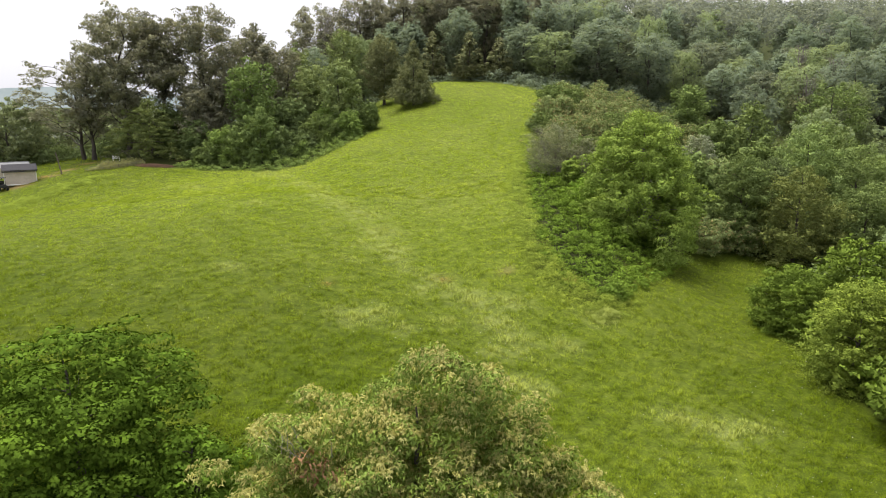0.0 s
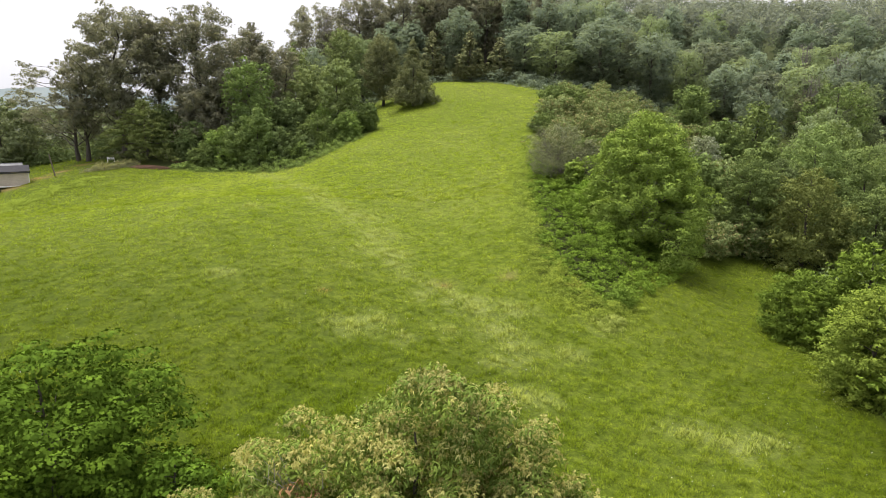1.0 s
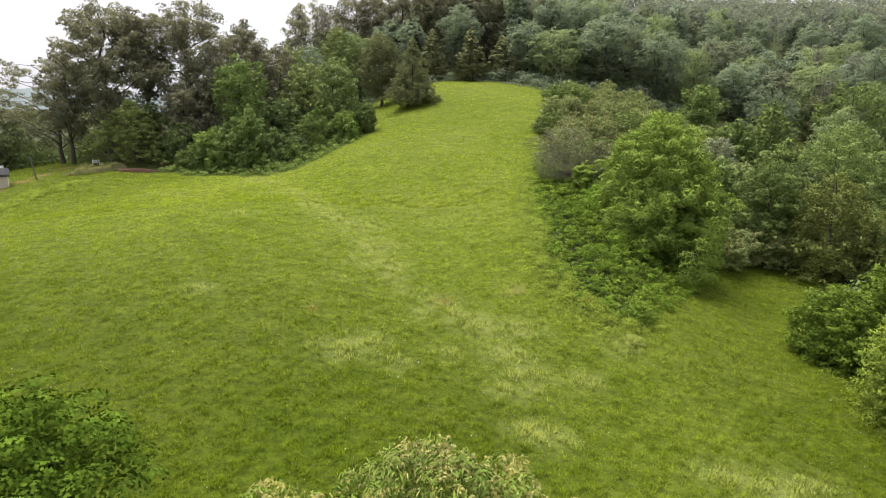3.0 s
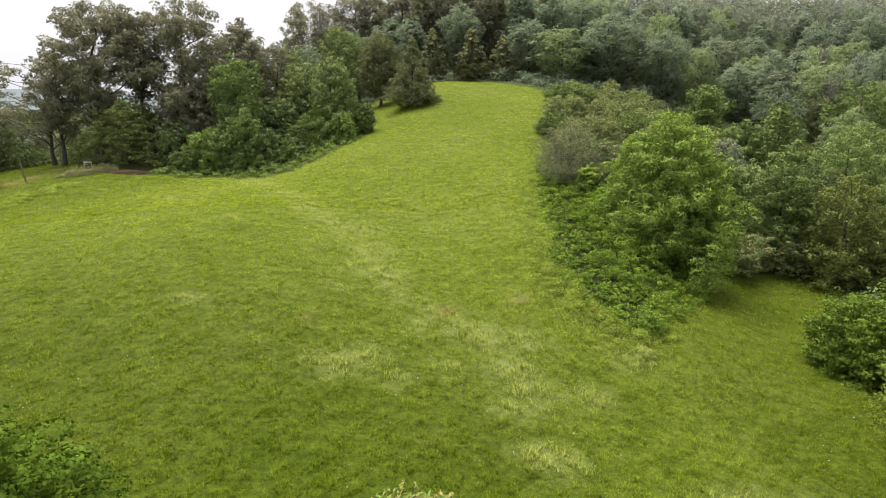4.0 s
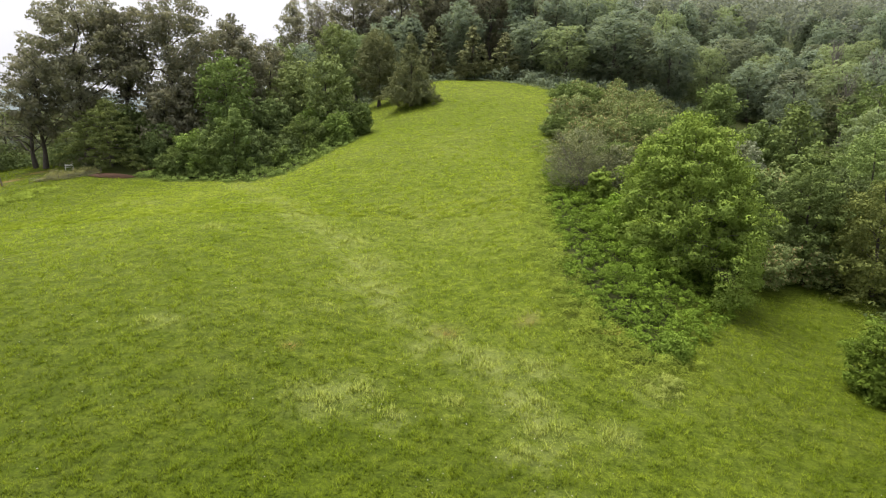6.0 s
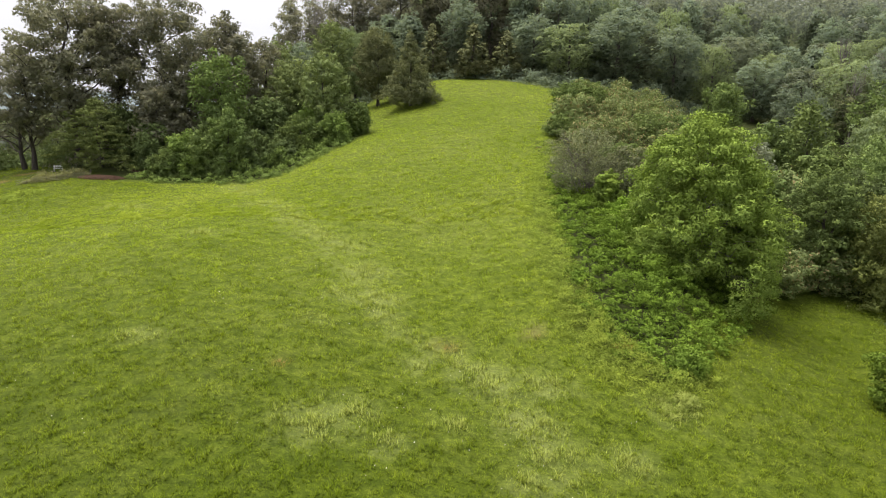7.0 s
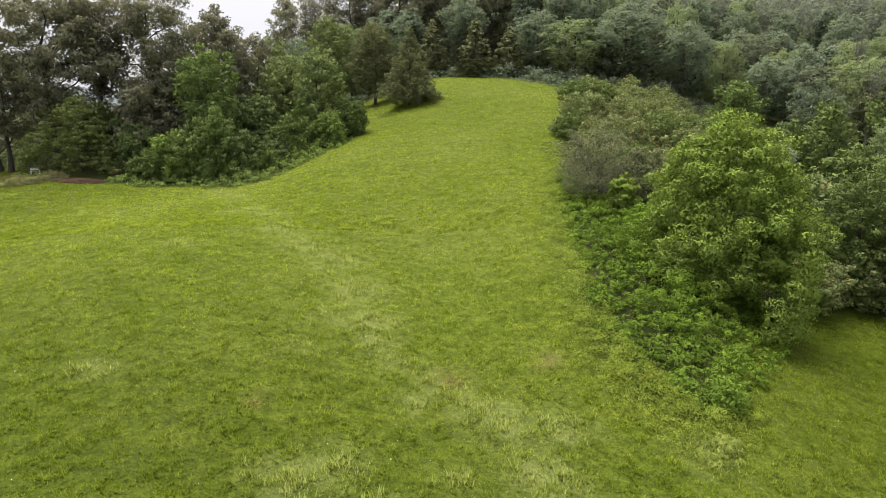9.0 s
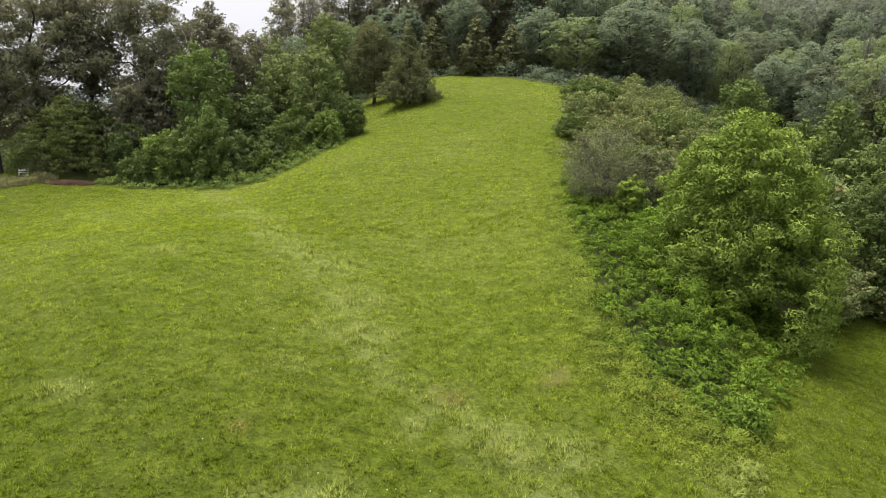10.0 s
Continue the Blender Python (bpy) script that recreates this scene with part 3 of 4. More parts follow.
def build_ground():
    gx, gy = warped(271, 34, math.asinh(3200 / 34), -5), warped(271, 34, math.asinh(3200 / 34), 78)
    x, y = [v.ravel() for v in np.meshgrid(gx, gy)]
    n = len(gx)
    i = (np.arange(n - 1)[:, None] * n + np.arange(n - 1)[None]).ravel()[:, None]
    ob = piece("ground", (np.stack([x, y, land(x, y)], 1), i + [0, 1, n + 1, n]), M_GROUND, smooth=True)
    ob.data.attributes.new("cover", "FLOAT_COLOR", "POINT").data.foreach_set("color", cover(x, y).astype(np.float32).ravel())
    return tagged(ob, "mown green hillside meadow running into wooded slopes", "ground", kind="structure")


build_ground()


# ------------------------------------------------------------------ trees by the left edge of the meadow
def oaks():
    rows = [(-55.2, 118, 25.9, 14.8, 0.3, "round"), (-50.2, 122, 24.2, 10.5, 0.42, "vase"), (-42.8, 124, 26.3, 16.0, 0.28, "round"), (-35.6, 132, 23.0, 11.0, 0.2, "oval"), (-32.1, 128, 19.4, 8.0, 0.15, "oval"), (-61.0, 116, 18.6, 8.5, 0.3, "round")]
    for k, (x, y, h, w, low, shape) in enumerate(rows):
        rng = np.random.default_rng(10 + k)
        tree("oak_tree", stand(x, y), h, w, rng, M_OAK, (27000, 12000, 30000, 18000, 11000, 8000)[k], 0.42, "tall dark-leaved oak with open crown at the meadow's edge", low=low, shape=shape, n=(68, 34, 78, 54, 42, 30)[k], group="oaks at the meadow's edge", limbs=30, tuft=1.25, flat=0.7, rise=0.85, lobes=0.24, inner=0.45)
    rng = np.random.default_rng(31)
    tree("locust_tree", stand(-64.0, 118.5), 17.8, 15.0, rng, M_OAK, 7500, 0.36, "feathery thin-leaved tree against the sky", low=0.3, shape="spread", n=30, sway=-4.5, limbs=26, tuft=0.8, flat=0.4, rise=0.5, lobes=0.3, inner=0.55)
    rng = np.random.default_rng(33)
    tree("hemlock_tree", stand(-49.4, 113), 10.4, 11.8, rng, M_HEMLOCK, 20000, 0.3, "drooping dark hemlock beside the garden plot", low=0.06, shape="pyramid", n=46, hang=0.7, width=0.35, tuft=0.75, flat=0.35, droop=0.22, rise=0.1, lobes=0.25)
    for k, (x, y, h, w) in enumerate([(-79, 121, 12.5, 13.5), (-92, 128, 12, 13), (-84, 142, 13, 13), (-71, 140, 11, 11), (-104, 150, 14, 15), (-62, 134, 11, 10), (-97, 112, 9, 11)]):
        rng = np.random.default_rng(50 + k)
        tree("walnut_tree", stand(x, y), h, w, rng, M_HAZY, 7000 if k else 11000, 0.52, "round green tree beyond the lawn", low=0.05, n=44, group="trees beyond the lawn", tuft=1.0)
    rows = [(-32.5, 117, 17.3, 9.6, M_SHRUB, 0.25), (-29.9, 135, 17.8, 8.4, M_OAK, 0.1), (-29.6, 145, 17.0, 9.8, M_LIGHT, 0.1), (-24.1, 128, 13.6, 8.8, M_LIGHT, 0.12), (-17.6, 124.5, 13.8, 9.0, M_LIGHT, 0.12), (-21.6, 160, 18.8, 9.8, M_LIGHT, 0.1), (-17.5, 166, 15.6, 9.0, M_PALE, 0.1),
            (-42.1, 118, 12.8, 9.5, M_OAK, 0.1), (-38.1, 120, 14.2, 8.0, M_OAK, 0.1), (-27, 152, 15, 11, M_FOREST, 0.1), (-46.8, 116.5, 8.4, 7.5, M_DARKSHRUB, 0.05), (-26.5, 121, 9.5, 7.5, M_DARKSHRUB, 0.05)]
    for k, (x, y, h, w, mat, low) in enumerate(rows):
        rng = np.random.default_rng(40 + k)
        tree("walnut_tree", stand(x, y), h, w, rng, mat, 9500, 0.44, "light green broad-leaved tree at the wood's edge" if mat in (M_LIGHT, M_PALE) else "dark green broad-leaved tree at the wood's edge", low=low, n=50, group="trees at the wood's edge", tuft=1.05, flat=0.72, rise=0.7, lobes=0.18)


def left_shrubs():
    rows = [(-28.6, 107.8, 10.0, 5.6, "oval", 0), (-31.6, 107.6, 6.6, 5.6, "round", 0), (-35.2, 109, 6.4, 6.8, "round", 2), (-40.9, 112, 7.1, 7.0, "round", 1), (-25.5, 110, 5.6, 5.8, "spread", 1), (-20.4, 117, 6.0, 7.8, "round", 0), (-19.4, 121, 6.8, 6.8, "round", 2), (-15.1, 117.8, 5.0, 5.2, "oval", 2), (-11.9, 122.2, 5.2, 5.0, "oval", 0),
            (-22.6, 113.5, 4.2, 6.0, "spread", 1), (-42.4, 112, 4.6, 5.5, "spread", 1), (-37.6, 107.8, 3.8, 5.0, "spread", 0), (-29, 113, 7.5, 7.0, "round", 1), (-24, 124, 8, 8, "round", 1), (-33, 113, 8, 7, "round", 1), (-16, 126, 7.5, 7, "round", 0), (-52, 122, 6, 8, "spread", 1), (-57, 124, 5, 8, "spread", 1)]
    for k, (x, y, h, w, shape, tint) in enumerate(rows):
        rng = np.random.default_rng(60 + k)
        tree("shrub", stand(1.02 * x, y + 2.2), h, w, rng, (M_SHRUB, M_DARKSHRUB, M_VINE)[tint], 9500 if k < 10 else 6000, 0.3, "vine-grown green shrub at the meadow's edge", "shrub", low=0.0, shape=shape, n=46, group="shrubs at the meadow's edge", limbs=5, tuft=0.75, flat=0.85, droop=0.08, rise=0.7, lobes=0.2)


def cedars():
    for k, (x, y, h, w) in enumerate([(-11.1, 150, 15.2, 9.2), (-4.0, 140, 13.2, 11.2)]):
        rng = np.random.default_rng(80 + k)
        tree("cedar_tree", stand(x, y), h, w, rng, M_CEDAR, 30000, 0.32, "dark olive-green cedar standing in the grass", low=(0.13, 0.02)[k], shape=("oval", "cone")[k], n=130, group="cedars in the meadow", width=0.4, tuft=0.6, flat=0.75, rise=(0.9, 0.4)[k], lobes=0.2)


# ------------------------------------------------------------------ woods behind the meadow
def woods():
    protos = []
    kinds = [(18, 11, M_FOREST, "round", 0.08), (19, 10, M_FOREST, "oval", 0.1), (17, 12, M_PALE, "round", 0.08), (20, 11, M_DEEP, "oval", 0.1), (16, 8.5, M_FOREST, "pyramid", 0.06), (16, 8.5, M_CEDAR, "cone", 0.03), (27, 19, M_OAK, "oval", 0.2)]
    for k, (h, w, mat, shape, low) in enumerate(kinds):
        rng = np.random.default_rng(100 + k)
        conifer = shape == "cone"
        protos.append(tree("conifer_tree" if conifer else "forest_tree", stand(0, 0), h, w, rng, mat, 21000 if h > 25 else 7000, 0.44 if conifer else 0.54, "dark conifer in the wood's edge" if conifer else "full-leaved green tree in the hillside wood", low=low, shape=shape, n=70 if h > 25 else 54, group="trees of the wood", limbs=5, tuft=0.7 if conifer else 1.3, flat=0.82, rise=0.9, lobes=0.16, inner=0.5, whole_soft=0.7))
    rng = np.random.default_rng(5)
    # the trees along the edge, by place, height, width and kind
    rows = [(0.1, 174, 13, 9.5, 5), (9.6, 170, 12.5, 11, 5), (17.5, 172, 11, 10.5, 5), (24.6, 176, 14, 14, 0), (31, 166.5, 13.2, 14.5, 2), (41.5, 165, 17.2, 16.5, 1), (55.5, 167, 17, 13.6, 0), (65.2, 169, 16, 10.8, 2),
            (50, 176, 15.5, 12.5, 3), (-33.5, 195, 28.5, 19, 6), (-21.4, 205, 29, 20, 6), (-8.3, 200, 27, 19.5, 6), (4.4, 204, 26, 20, 6), (16.1, 199, 25, 19.5, 6), (29, 198, 25, 17, 6), (-5, 182, 15, 11, 4), (-14, 178, 15, 11, 5)]
    used = [(r[0], r[1]) for r in rows]
    copies = [(x, y, h, w, k) for x, y, h, w, k in rows]
    tries = 0
    while len(copies) < 128 and tries < 20000:
        tries += 1
        y = 150 + 105 * rng.random() ** 1.2
        x = -45 + (0.86 * y + 60) * rng.random()
        edge = 172 if x < 62 else (172 - (x - 62) * 0.9)
        if y < edge + 5 or x > 0.82 * y + 18 or (x < 0 and y < 180) or x < -38:
            continue
        if min((x - a) ** 2 + (y - b) ** 2 for a, b in used) < (8.6 + 0.015 * (y - 150)) ** 2:
            continue
        used.append((x, y))
        copies.append((x, y, 14 + 8 * rng.random(), 10.5 + 4 * rng.random(), int(rng.choice([0, 0, 1, 1, 2, 2, 3, 4]))))
    for x, y, h, w, k in copies:
        h0, w0 = kinds[k][:2]
        m = stand(x, y, rng.random() * 360, 0.3) @ Matrix.Diagonal((w / w0, w / w0, h / h0, 1))
        copy_thing(protos[k], m)
    for p in protos:
        for o in (*p.children, p):
            bpy.data.objects.remove(o)
    # farther up the slopes: one canopy, haze mixed into its leaf colour
    far = []
    for _ in range(1500):
        y = 232 + 420 * rng.random() ** 1.2
        x = -60 + (0.95 * y + 80) * rng.random()
        far.append((x, y))
    far = np.array(far)
    z = land(far[:, 0], far[:, 1])
    r = 4.2 + 2.8 * rng.random(len(far))
    domes = np.stack([far[:, 0], far[:, 1], z + 9 + 6 * rng.random(len(far)), r, r, r * 1.3], 1)
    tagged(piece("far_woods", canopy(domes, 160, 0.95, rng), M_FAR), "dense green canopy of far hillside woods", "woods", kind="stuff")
    # the ridge beyond the valley, its haze put into the blue-grey colour
    a = np.radians(np.linspace(-75, 5, 90))
    top = 38 + 10 * np.sin(a * 9) + 5 * np.sin(a * 23 + 1) + 2 * rng.random(90)
    x, y = 1500 * np.sin(a), 1500 * np.cos(a)
    v = np.concatenate([np.stack([x, y, np.full(90, -60.0)], 1), np.stack([x * 1.12, y * 1.12, EYE + top], 1), np.stack([x * 1.4, y * 1.4, np.full(90, -60.0)], 1)])
    k = np.arange(89)[:, None]
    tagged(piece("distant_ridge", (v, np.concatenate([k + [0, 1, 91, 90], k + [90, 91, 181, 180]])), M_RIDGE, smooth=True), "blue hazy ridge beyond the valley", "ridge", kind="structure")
    # wooded ridges and valley to the west, their haze in the leaf colour too
    a = rng.random((1800, 2)) * [620, 800] + [-760, 190]
    a = a[(a[:, 0] < -0.42 * a[:, 1] - 10)]
    r = 5 + 3 * rng.random(len(a))
    lumps = np.stack([a[:, 0], a[:, 1], land(a[:, 0], a[:, 1]) + 4 + 3 * rng.random(len(a)), r, r, r], 1)
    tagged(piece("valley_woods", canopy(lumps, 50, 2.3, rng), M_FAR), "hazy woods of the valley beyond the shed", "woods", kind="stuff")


def canopy(domes, each, size, rng):
    """Leafy upper sides of many tree tops, each a dome of a dozen tufts."""
    pick = np.repeat(np.arange(len(domes)), 12)
    d = rng.normal(size=(len(pick), 3))
    d[:, 2] = np.abs(d[:, 2]) * 1.1 - 0.25
    d = unit(d)
    tufts = np.concatenate([domes[pick, :3] + d * domes[pick, 3:] * 0.8, domes[pick, 3:] * (0.26 + 0.16 * rng.random((len(pick), 1)))], 1)
    n = len(domes) * each
    crown = np.repeat(np.arange(len(domes)), each)
    t = crown * 12 + rng.integers(0, 12, n)
    e = rng.normal(size=(n, 3))
    e[:, 2] += 0.5
    e = unit(e)
    p = tufts[t, :3] + e * tufts[t, 3:] * (1 + rng.normal(0, 0.12, n))[:, None]
    normal = unit(e + d[t] + rng.normal(0, 0.25, (n, 3)))
    along = unit(np.cross(normal, rng.normal(size=(n, 3))))
    side = np.cross(normal, along)
    s = (size * (0.6 + 0.8 * rng.random(n)))[:, None]
    v = np.stack([p - along * s * 0.4 + side * s * 0.35, p - along * s * 0.5 - side * s * 0.35, p + along * s * 0.6], 1).reshape(-1, 3)
    return v, np.arange(3 * n).reshape(-1, 3), np.repeat(unit(0.45 * e + 1.1 * d[t] + rng.normal(0, 0.1, (n, 3))), 3, 0)


# ------------------------------------------------------------------ right-hand thicket
def right_trees():
    rng = np.random.default_rng(200)
    tree("sycamore_tree", stand(24.4, 74.0), 14.6, 14.4, rng, M_SYCAMORE, 105000, 0.235, "full light-green sycamore with branches to the ground", low=0.1, shape="pyramid", n=125, r=0.3, limbs=44, tuft=0.95, flat=0.7, rise=0.5, droop=0.05, lobes=0.16, inner=0.45, bark=M_GREYBARK,
         skirt=[(1.4, 0.0, 13.9, 0.8, 0.8, 1.0), (-1.8, -0.5, 13.2, 0.8, 0.8, 1.0), (3.4, 0.5, 12.6, 0.8, 0.8, 1.0), (-4.4, 0.0, 11.2, 0.9, 0.9, 0.9), (7.4, -1.0, 5.6, 1.1, 0.9, 0.5), (6.6, -1.0, 6.2, 1.1, 0.9, 0.5), (8.2, -1.2, 5.1, 0.8, 0.8, 0.4)]
         + [(x, y, z + rng.normal(0, 0.3), 0.9, 0.8, 0.6) for x, y, top in ((0.3, -7.8, 1.6), (1.5, -7.8, 3.2), (2.7, -7.0, 4.4), (3.8, -5.8, 5), (4.8, -4.2, 4), (5.6, -2.4, 4)) for z in np.arange(-1.4 + 0.16 * abs(y + 7), top, 0.8)])
    # the young trees: place, height, width, outline and leaf
    rows = [(39.6, 80, 12.0, 8.2, "round", M_SHRUB), (45.4, 77, 12.0, 10.4, "round", M_OLIVE), (56.7, 95, 13.8, 11.0, "pyramid", M_FRESH), (62.4, 92, 11.8, 11.0, "round", M_FRESH), (58.0, 116, 12.6, 9.6, "pyramid", M_FRESH), (49.9, 112, 8.6, 8.0, "round", M_SHRUB), (52.4, 75, 10.6, 8.6, "round", M_SHRUB), (36, 87, 8.5, 8, "round", M_SHRUB),
            (48, 88, 9.5, 9, "round", M_DARKSHRUB), (66, 106, 13, 11, "round", M_SHRUB), (84.4, 135, 17, 15, "round", M_SHRUB), (73, 120, 14, 12, "oval", M_PALE), (66, 82, 10, 10, "round", M_SHRUB), (63, 70, 11, 11, "round", M_DARKSHRUB), (52, 66, 8, 9, "round", M_DARKSHRUB), (78, 100, 13, 12, "round", M_SHRUB),
            (90, 118, 15, 13, "round", M_PALE), (70, 140, 14, 12, "oval", M_FOREST), (58, 146, 10, 10, "round", M_SHRUB), (95, 145, 15, 13, "round", M_PALE), (54, 104, 8, 8, "round", M_SHRUB), (42, 93, 7, 7, "spread", M_SUMAC)]
    for k, (x, y, h, w, shape, mat) in enumerate(rows):
        rng = np.random.default_rng(210 + k)
        near = k in (0, 1, 2, 3, 6, 8)
        tree("young_tree", stand(x, y), h, w, rng, mat, 25000 if near else 7500, 0.27 if near else 0.48, "leafy young tree in the overgrown hollow", low=0.03, shape=shape, n=90 if near else 50, group="young trees in the hollow", limbs=12, tuft=0.8 if near else 1.05, flat=0.75, rise=0.7, droop=0.3 if k == 1 else 0.05, lobes=0.2)
    rows = [(42.0, 100, 8.0, 5.8, M_SILVER), (18.6, 84.3, 4.4, 3.2, M_SYCAMORE), (34.2, 77.4, 4.6, 6.5, M_SUMAC), (39, 78.6, 4.4, 6.0, M_SUMAC), (23, 96, 5, 7, M_SHRUB), (28, 90, 6, 7, M_SHRUB), (33, 97, 6, 8, M_SUMAC), (30.5, 82, 6, 6, M_DARKSHRUB), (20.6, 79.6, 4.2, 6.0, M_BRAMBLE), (17.5, 76.5, 2.6, 5.0, M_BRAMBLE), (22.4, 90, 6.2, 6.5, M_GREYSHRUB), (17.5, 57.6, 1.7, 2.6, M_MULBERRY)]
    for k, (x, y, h, w, mat) in enumerate(rows):
        rng = np.random.default_rng(240 + k)
        tree("shrub", stand(x, y), h, w, rng, mat, 9000 if h > 3 else 2500, 0.26 if h > 3 else 0.2, "tangled shrub beside the sycamore", "shrub", low=0.02, shape="spread", n=50, group="shrubs beside the sycamore", limbs=10, tuft=0.55, flat=0.6, rise=0.6)
    for k, (x, y, h, w) in enumerate([(33.8, 56.6, 6.6, 6.6), (33.3, 46.5, 8.4, 7.9), (38, 50, 8, 9), (33.8, 39, 7.6, 8.5), (43, 61, 8, 9), (45, 45, 10, 10), (35, 30, 7, 8)]):
        rng = np.random.default_rng(260 + k)
        tree("mulberry_bush", stand(x, y), h, w, rng, M_YELLOWING if k == 1 else M_MULBERRY, 36000 if k < 2 else 9000, 0.2 if k < 2 else 0.4, "dense green bush bordering the hollow", "bush", low=0.0, shape="spread", n=110 if k < 2 else 50, group="bushes bordering the hollow", limbs=10, tuft=0.66, flat=0.42, rise=0.55, droop=0.1, lobes=0.22)


def twigs(h, w, rng, stems, forks, r, low=0.0, spread=0.5):
    """Bare branching stems from the ground or a trunk."""
    out = []
    for k in range(stems):
        a, u = rng.random() * 2 * np.pi, low + (0.8 - low) * rng.random()
        start = np.array([0, 0, u * h * (low > 0)]) + rng.normal(0, 0.04, 3) * [w, w, 0]
        reach = w * spread * (0.4 + 0.6 * rng.random()) * (1 - 0.5 * u * (low > 0))
        end = np.array([math.cos(a) * reach, math.sin(a) * reach, min(h, start[2] + h * (0.3 + 0.6 * rng.random()))])
        out.append(limb(start, end, r, r * 0.25, rng, 6, 0.05, 0.04 * h, 4))
        for _ in range(forks):
            t = 0.35 + 0.6 * rng.random()
            p = start + (end - start) * t + [0, 0, 0.04 * h * math.sin(np.pi * t)]
            out.append(limb(p, p + unit(end - start + rng.normal(0, 0.5, 3) * np.linalg.norm(end - start)) * w * (0.1 + 0.16 * rng.random()), r * 0.4, r * 0.12, rng, 4, 0.08, 0.0, 3))
    return joined(*out)


def bare_trees():
    """Half-dead trees standing pale among the green."""
    for k, (x, y, h, w) in enumerate([(100.5, 160, 19.1, 12), (96.5, 170, 21.6, 6), (-30.1, 188, 25, 10), (88, 152, 15, 8)]):
        rng = np.random.default_rng(280 + k)
        ob = thing("bare_tree", stand(x, y), "pale half-dead tree with bare grey branches", "tree", "bare trees in the wood")
        piece("trunk", tube([(0, 0, -0.4), (0.1, 0, h * 0.3), (0, 0.2, h * 0.7), (0.1, 0.1, h)], [0.3, 0.24, 0.15, 0.04], 8), M_PALEBARK, ob, smooth=True)
        piece("branch", twigs(h, w, rng, 26, 4, 0.07, 0.25), M_PALEBARK, ob)
        lumps = boughs(h * 0.8, w, rng, 26, 0.3, "oval", tuft=0.7)[0]
        piece("crown", leaves(lumps, 4500, 0.36, rng, fine=False), M_GREYSHRUB, ob, "thin greyish leaves")
    rng = np.random.default_rng(290)
    ob = thing("half_bare_shrub", stand(17.2, 88.5), "half-bare greyish shrub with tangled twigs", "shrub")
    piece("stem", twigs(7.9, 9.2, rng, 40, 7, 0.045, 0.0), M_GREYBARK, ob, "bare grey twigs", smooth=True)
    lumps = boughs(7.8, 9.0, rng, 60, 0.04, "round", tuft=0.6, flat=0.8, rise=0.8)[0]
    piece("crown", leaves(lumps, 20000, 0.17, rng, fine=False, width=0.4, skin=0.5), M_GREYSHRUB, ob)


def thicket(name, poly, step, tall, mat, each, size, seed, label, category="thicket", grow=None, lift=0.05, **kw):
    """A leafy tangle over a stretch of ground."""
    rng = np.random.default_rng(seed)
    p = np.array(poly, float)
    x0, y0, x1, y1 = p[:, 0].min(), p[:, 1].min(), p[:, 0].max(), p[:, 1].max()
    gx, gy = np.meshgrid(np.arange(x0, x1, step), np.arange(y0, y1, step))
    q = np.stack([gx.ravel(), gy.ravel()], 1) + rng.normal(0, 0.3 * step, (gx.size, 2))
    q = q[inside(poly, q[:, 0], q[:, 1])]
    e = np.clip(off_line(poly, q[:, 0], q[:, 1], True) / (grow or 4.0), 0.15, 1)
    mound = 0.5 + 0.5 * np.sin(q[:, 0] * 1.9 / (step + 1) + seed) * np.sin(q[:, 1] * 1.6 / (step + 1) + 0.8 * np.sin(q[:, 0] * 0.7))
    h = tall * e * (0.15 + 0.5 * mound + 0.6 * rng.random(len(q)) ** 2)
    r = step * (0.7 + 0.5 * rng.random(len(q)))
    lumps = np.stack([q[:, 0], q[:, 1], land(q[:, 0], q[:, 1]) + h * 0.35, r, r, np.maximum(h * 0.7, 0.25)], 1)
    return tagged(piece(name, leaves(lumps, each * len(q), size, rng, top=0.45, core=0.0, fine=False, whole_soft=0.0, skin=0.3, lift=lift, **kw), mat), label, category, kind="stuff")


def sumacs():
    """Domed sumac shrubs standing out of the thicket."""
    rng = np.random.default_rng(270)
    zone = [(16.5, 106), (20, 119), (24, 136), (28, 152), (40, 157), (53, 148), (56, 130), (46, 118), (38, 106), (28, 95), (22, 97)]
    spots = []
    while len(spots) < 26:
        x, y = 15 + 42 * rng.random(), 94 + 64 * rng.random()
        if inside(zone, np.array([x]), np.array([y]))[0] and all(math.hypot(x - a, y - c) > 4.6 for a, c in spots):
            spots.append((x, y))
    for x, y in spots:
        h, w = 3.0 + 1.9 * rng.random(), 5.0 + 2.6 * rng.random()
        tree("sumac_shrub", stand(x, y), h, w, rng, (M_SUMAC, M_SUMAC, M_SHRUB)[rng.integers(3)], 3400, 0.34, "domed olive-green sumac shrub in the thicket", "shrub", low=0.1, group="sumac shrubs", shape="spread", n=34, limbs=5, tuft=0.65, flat=0.5, rise=0.6)


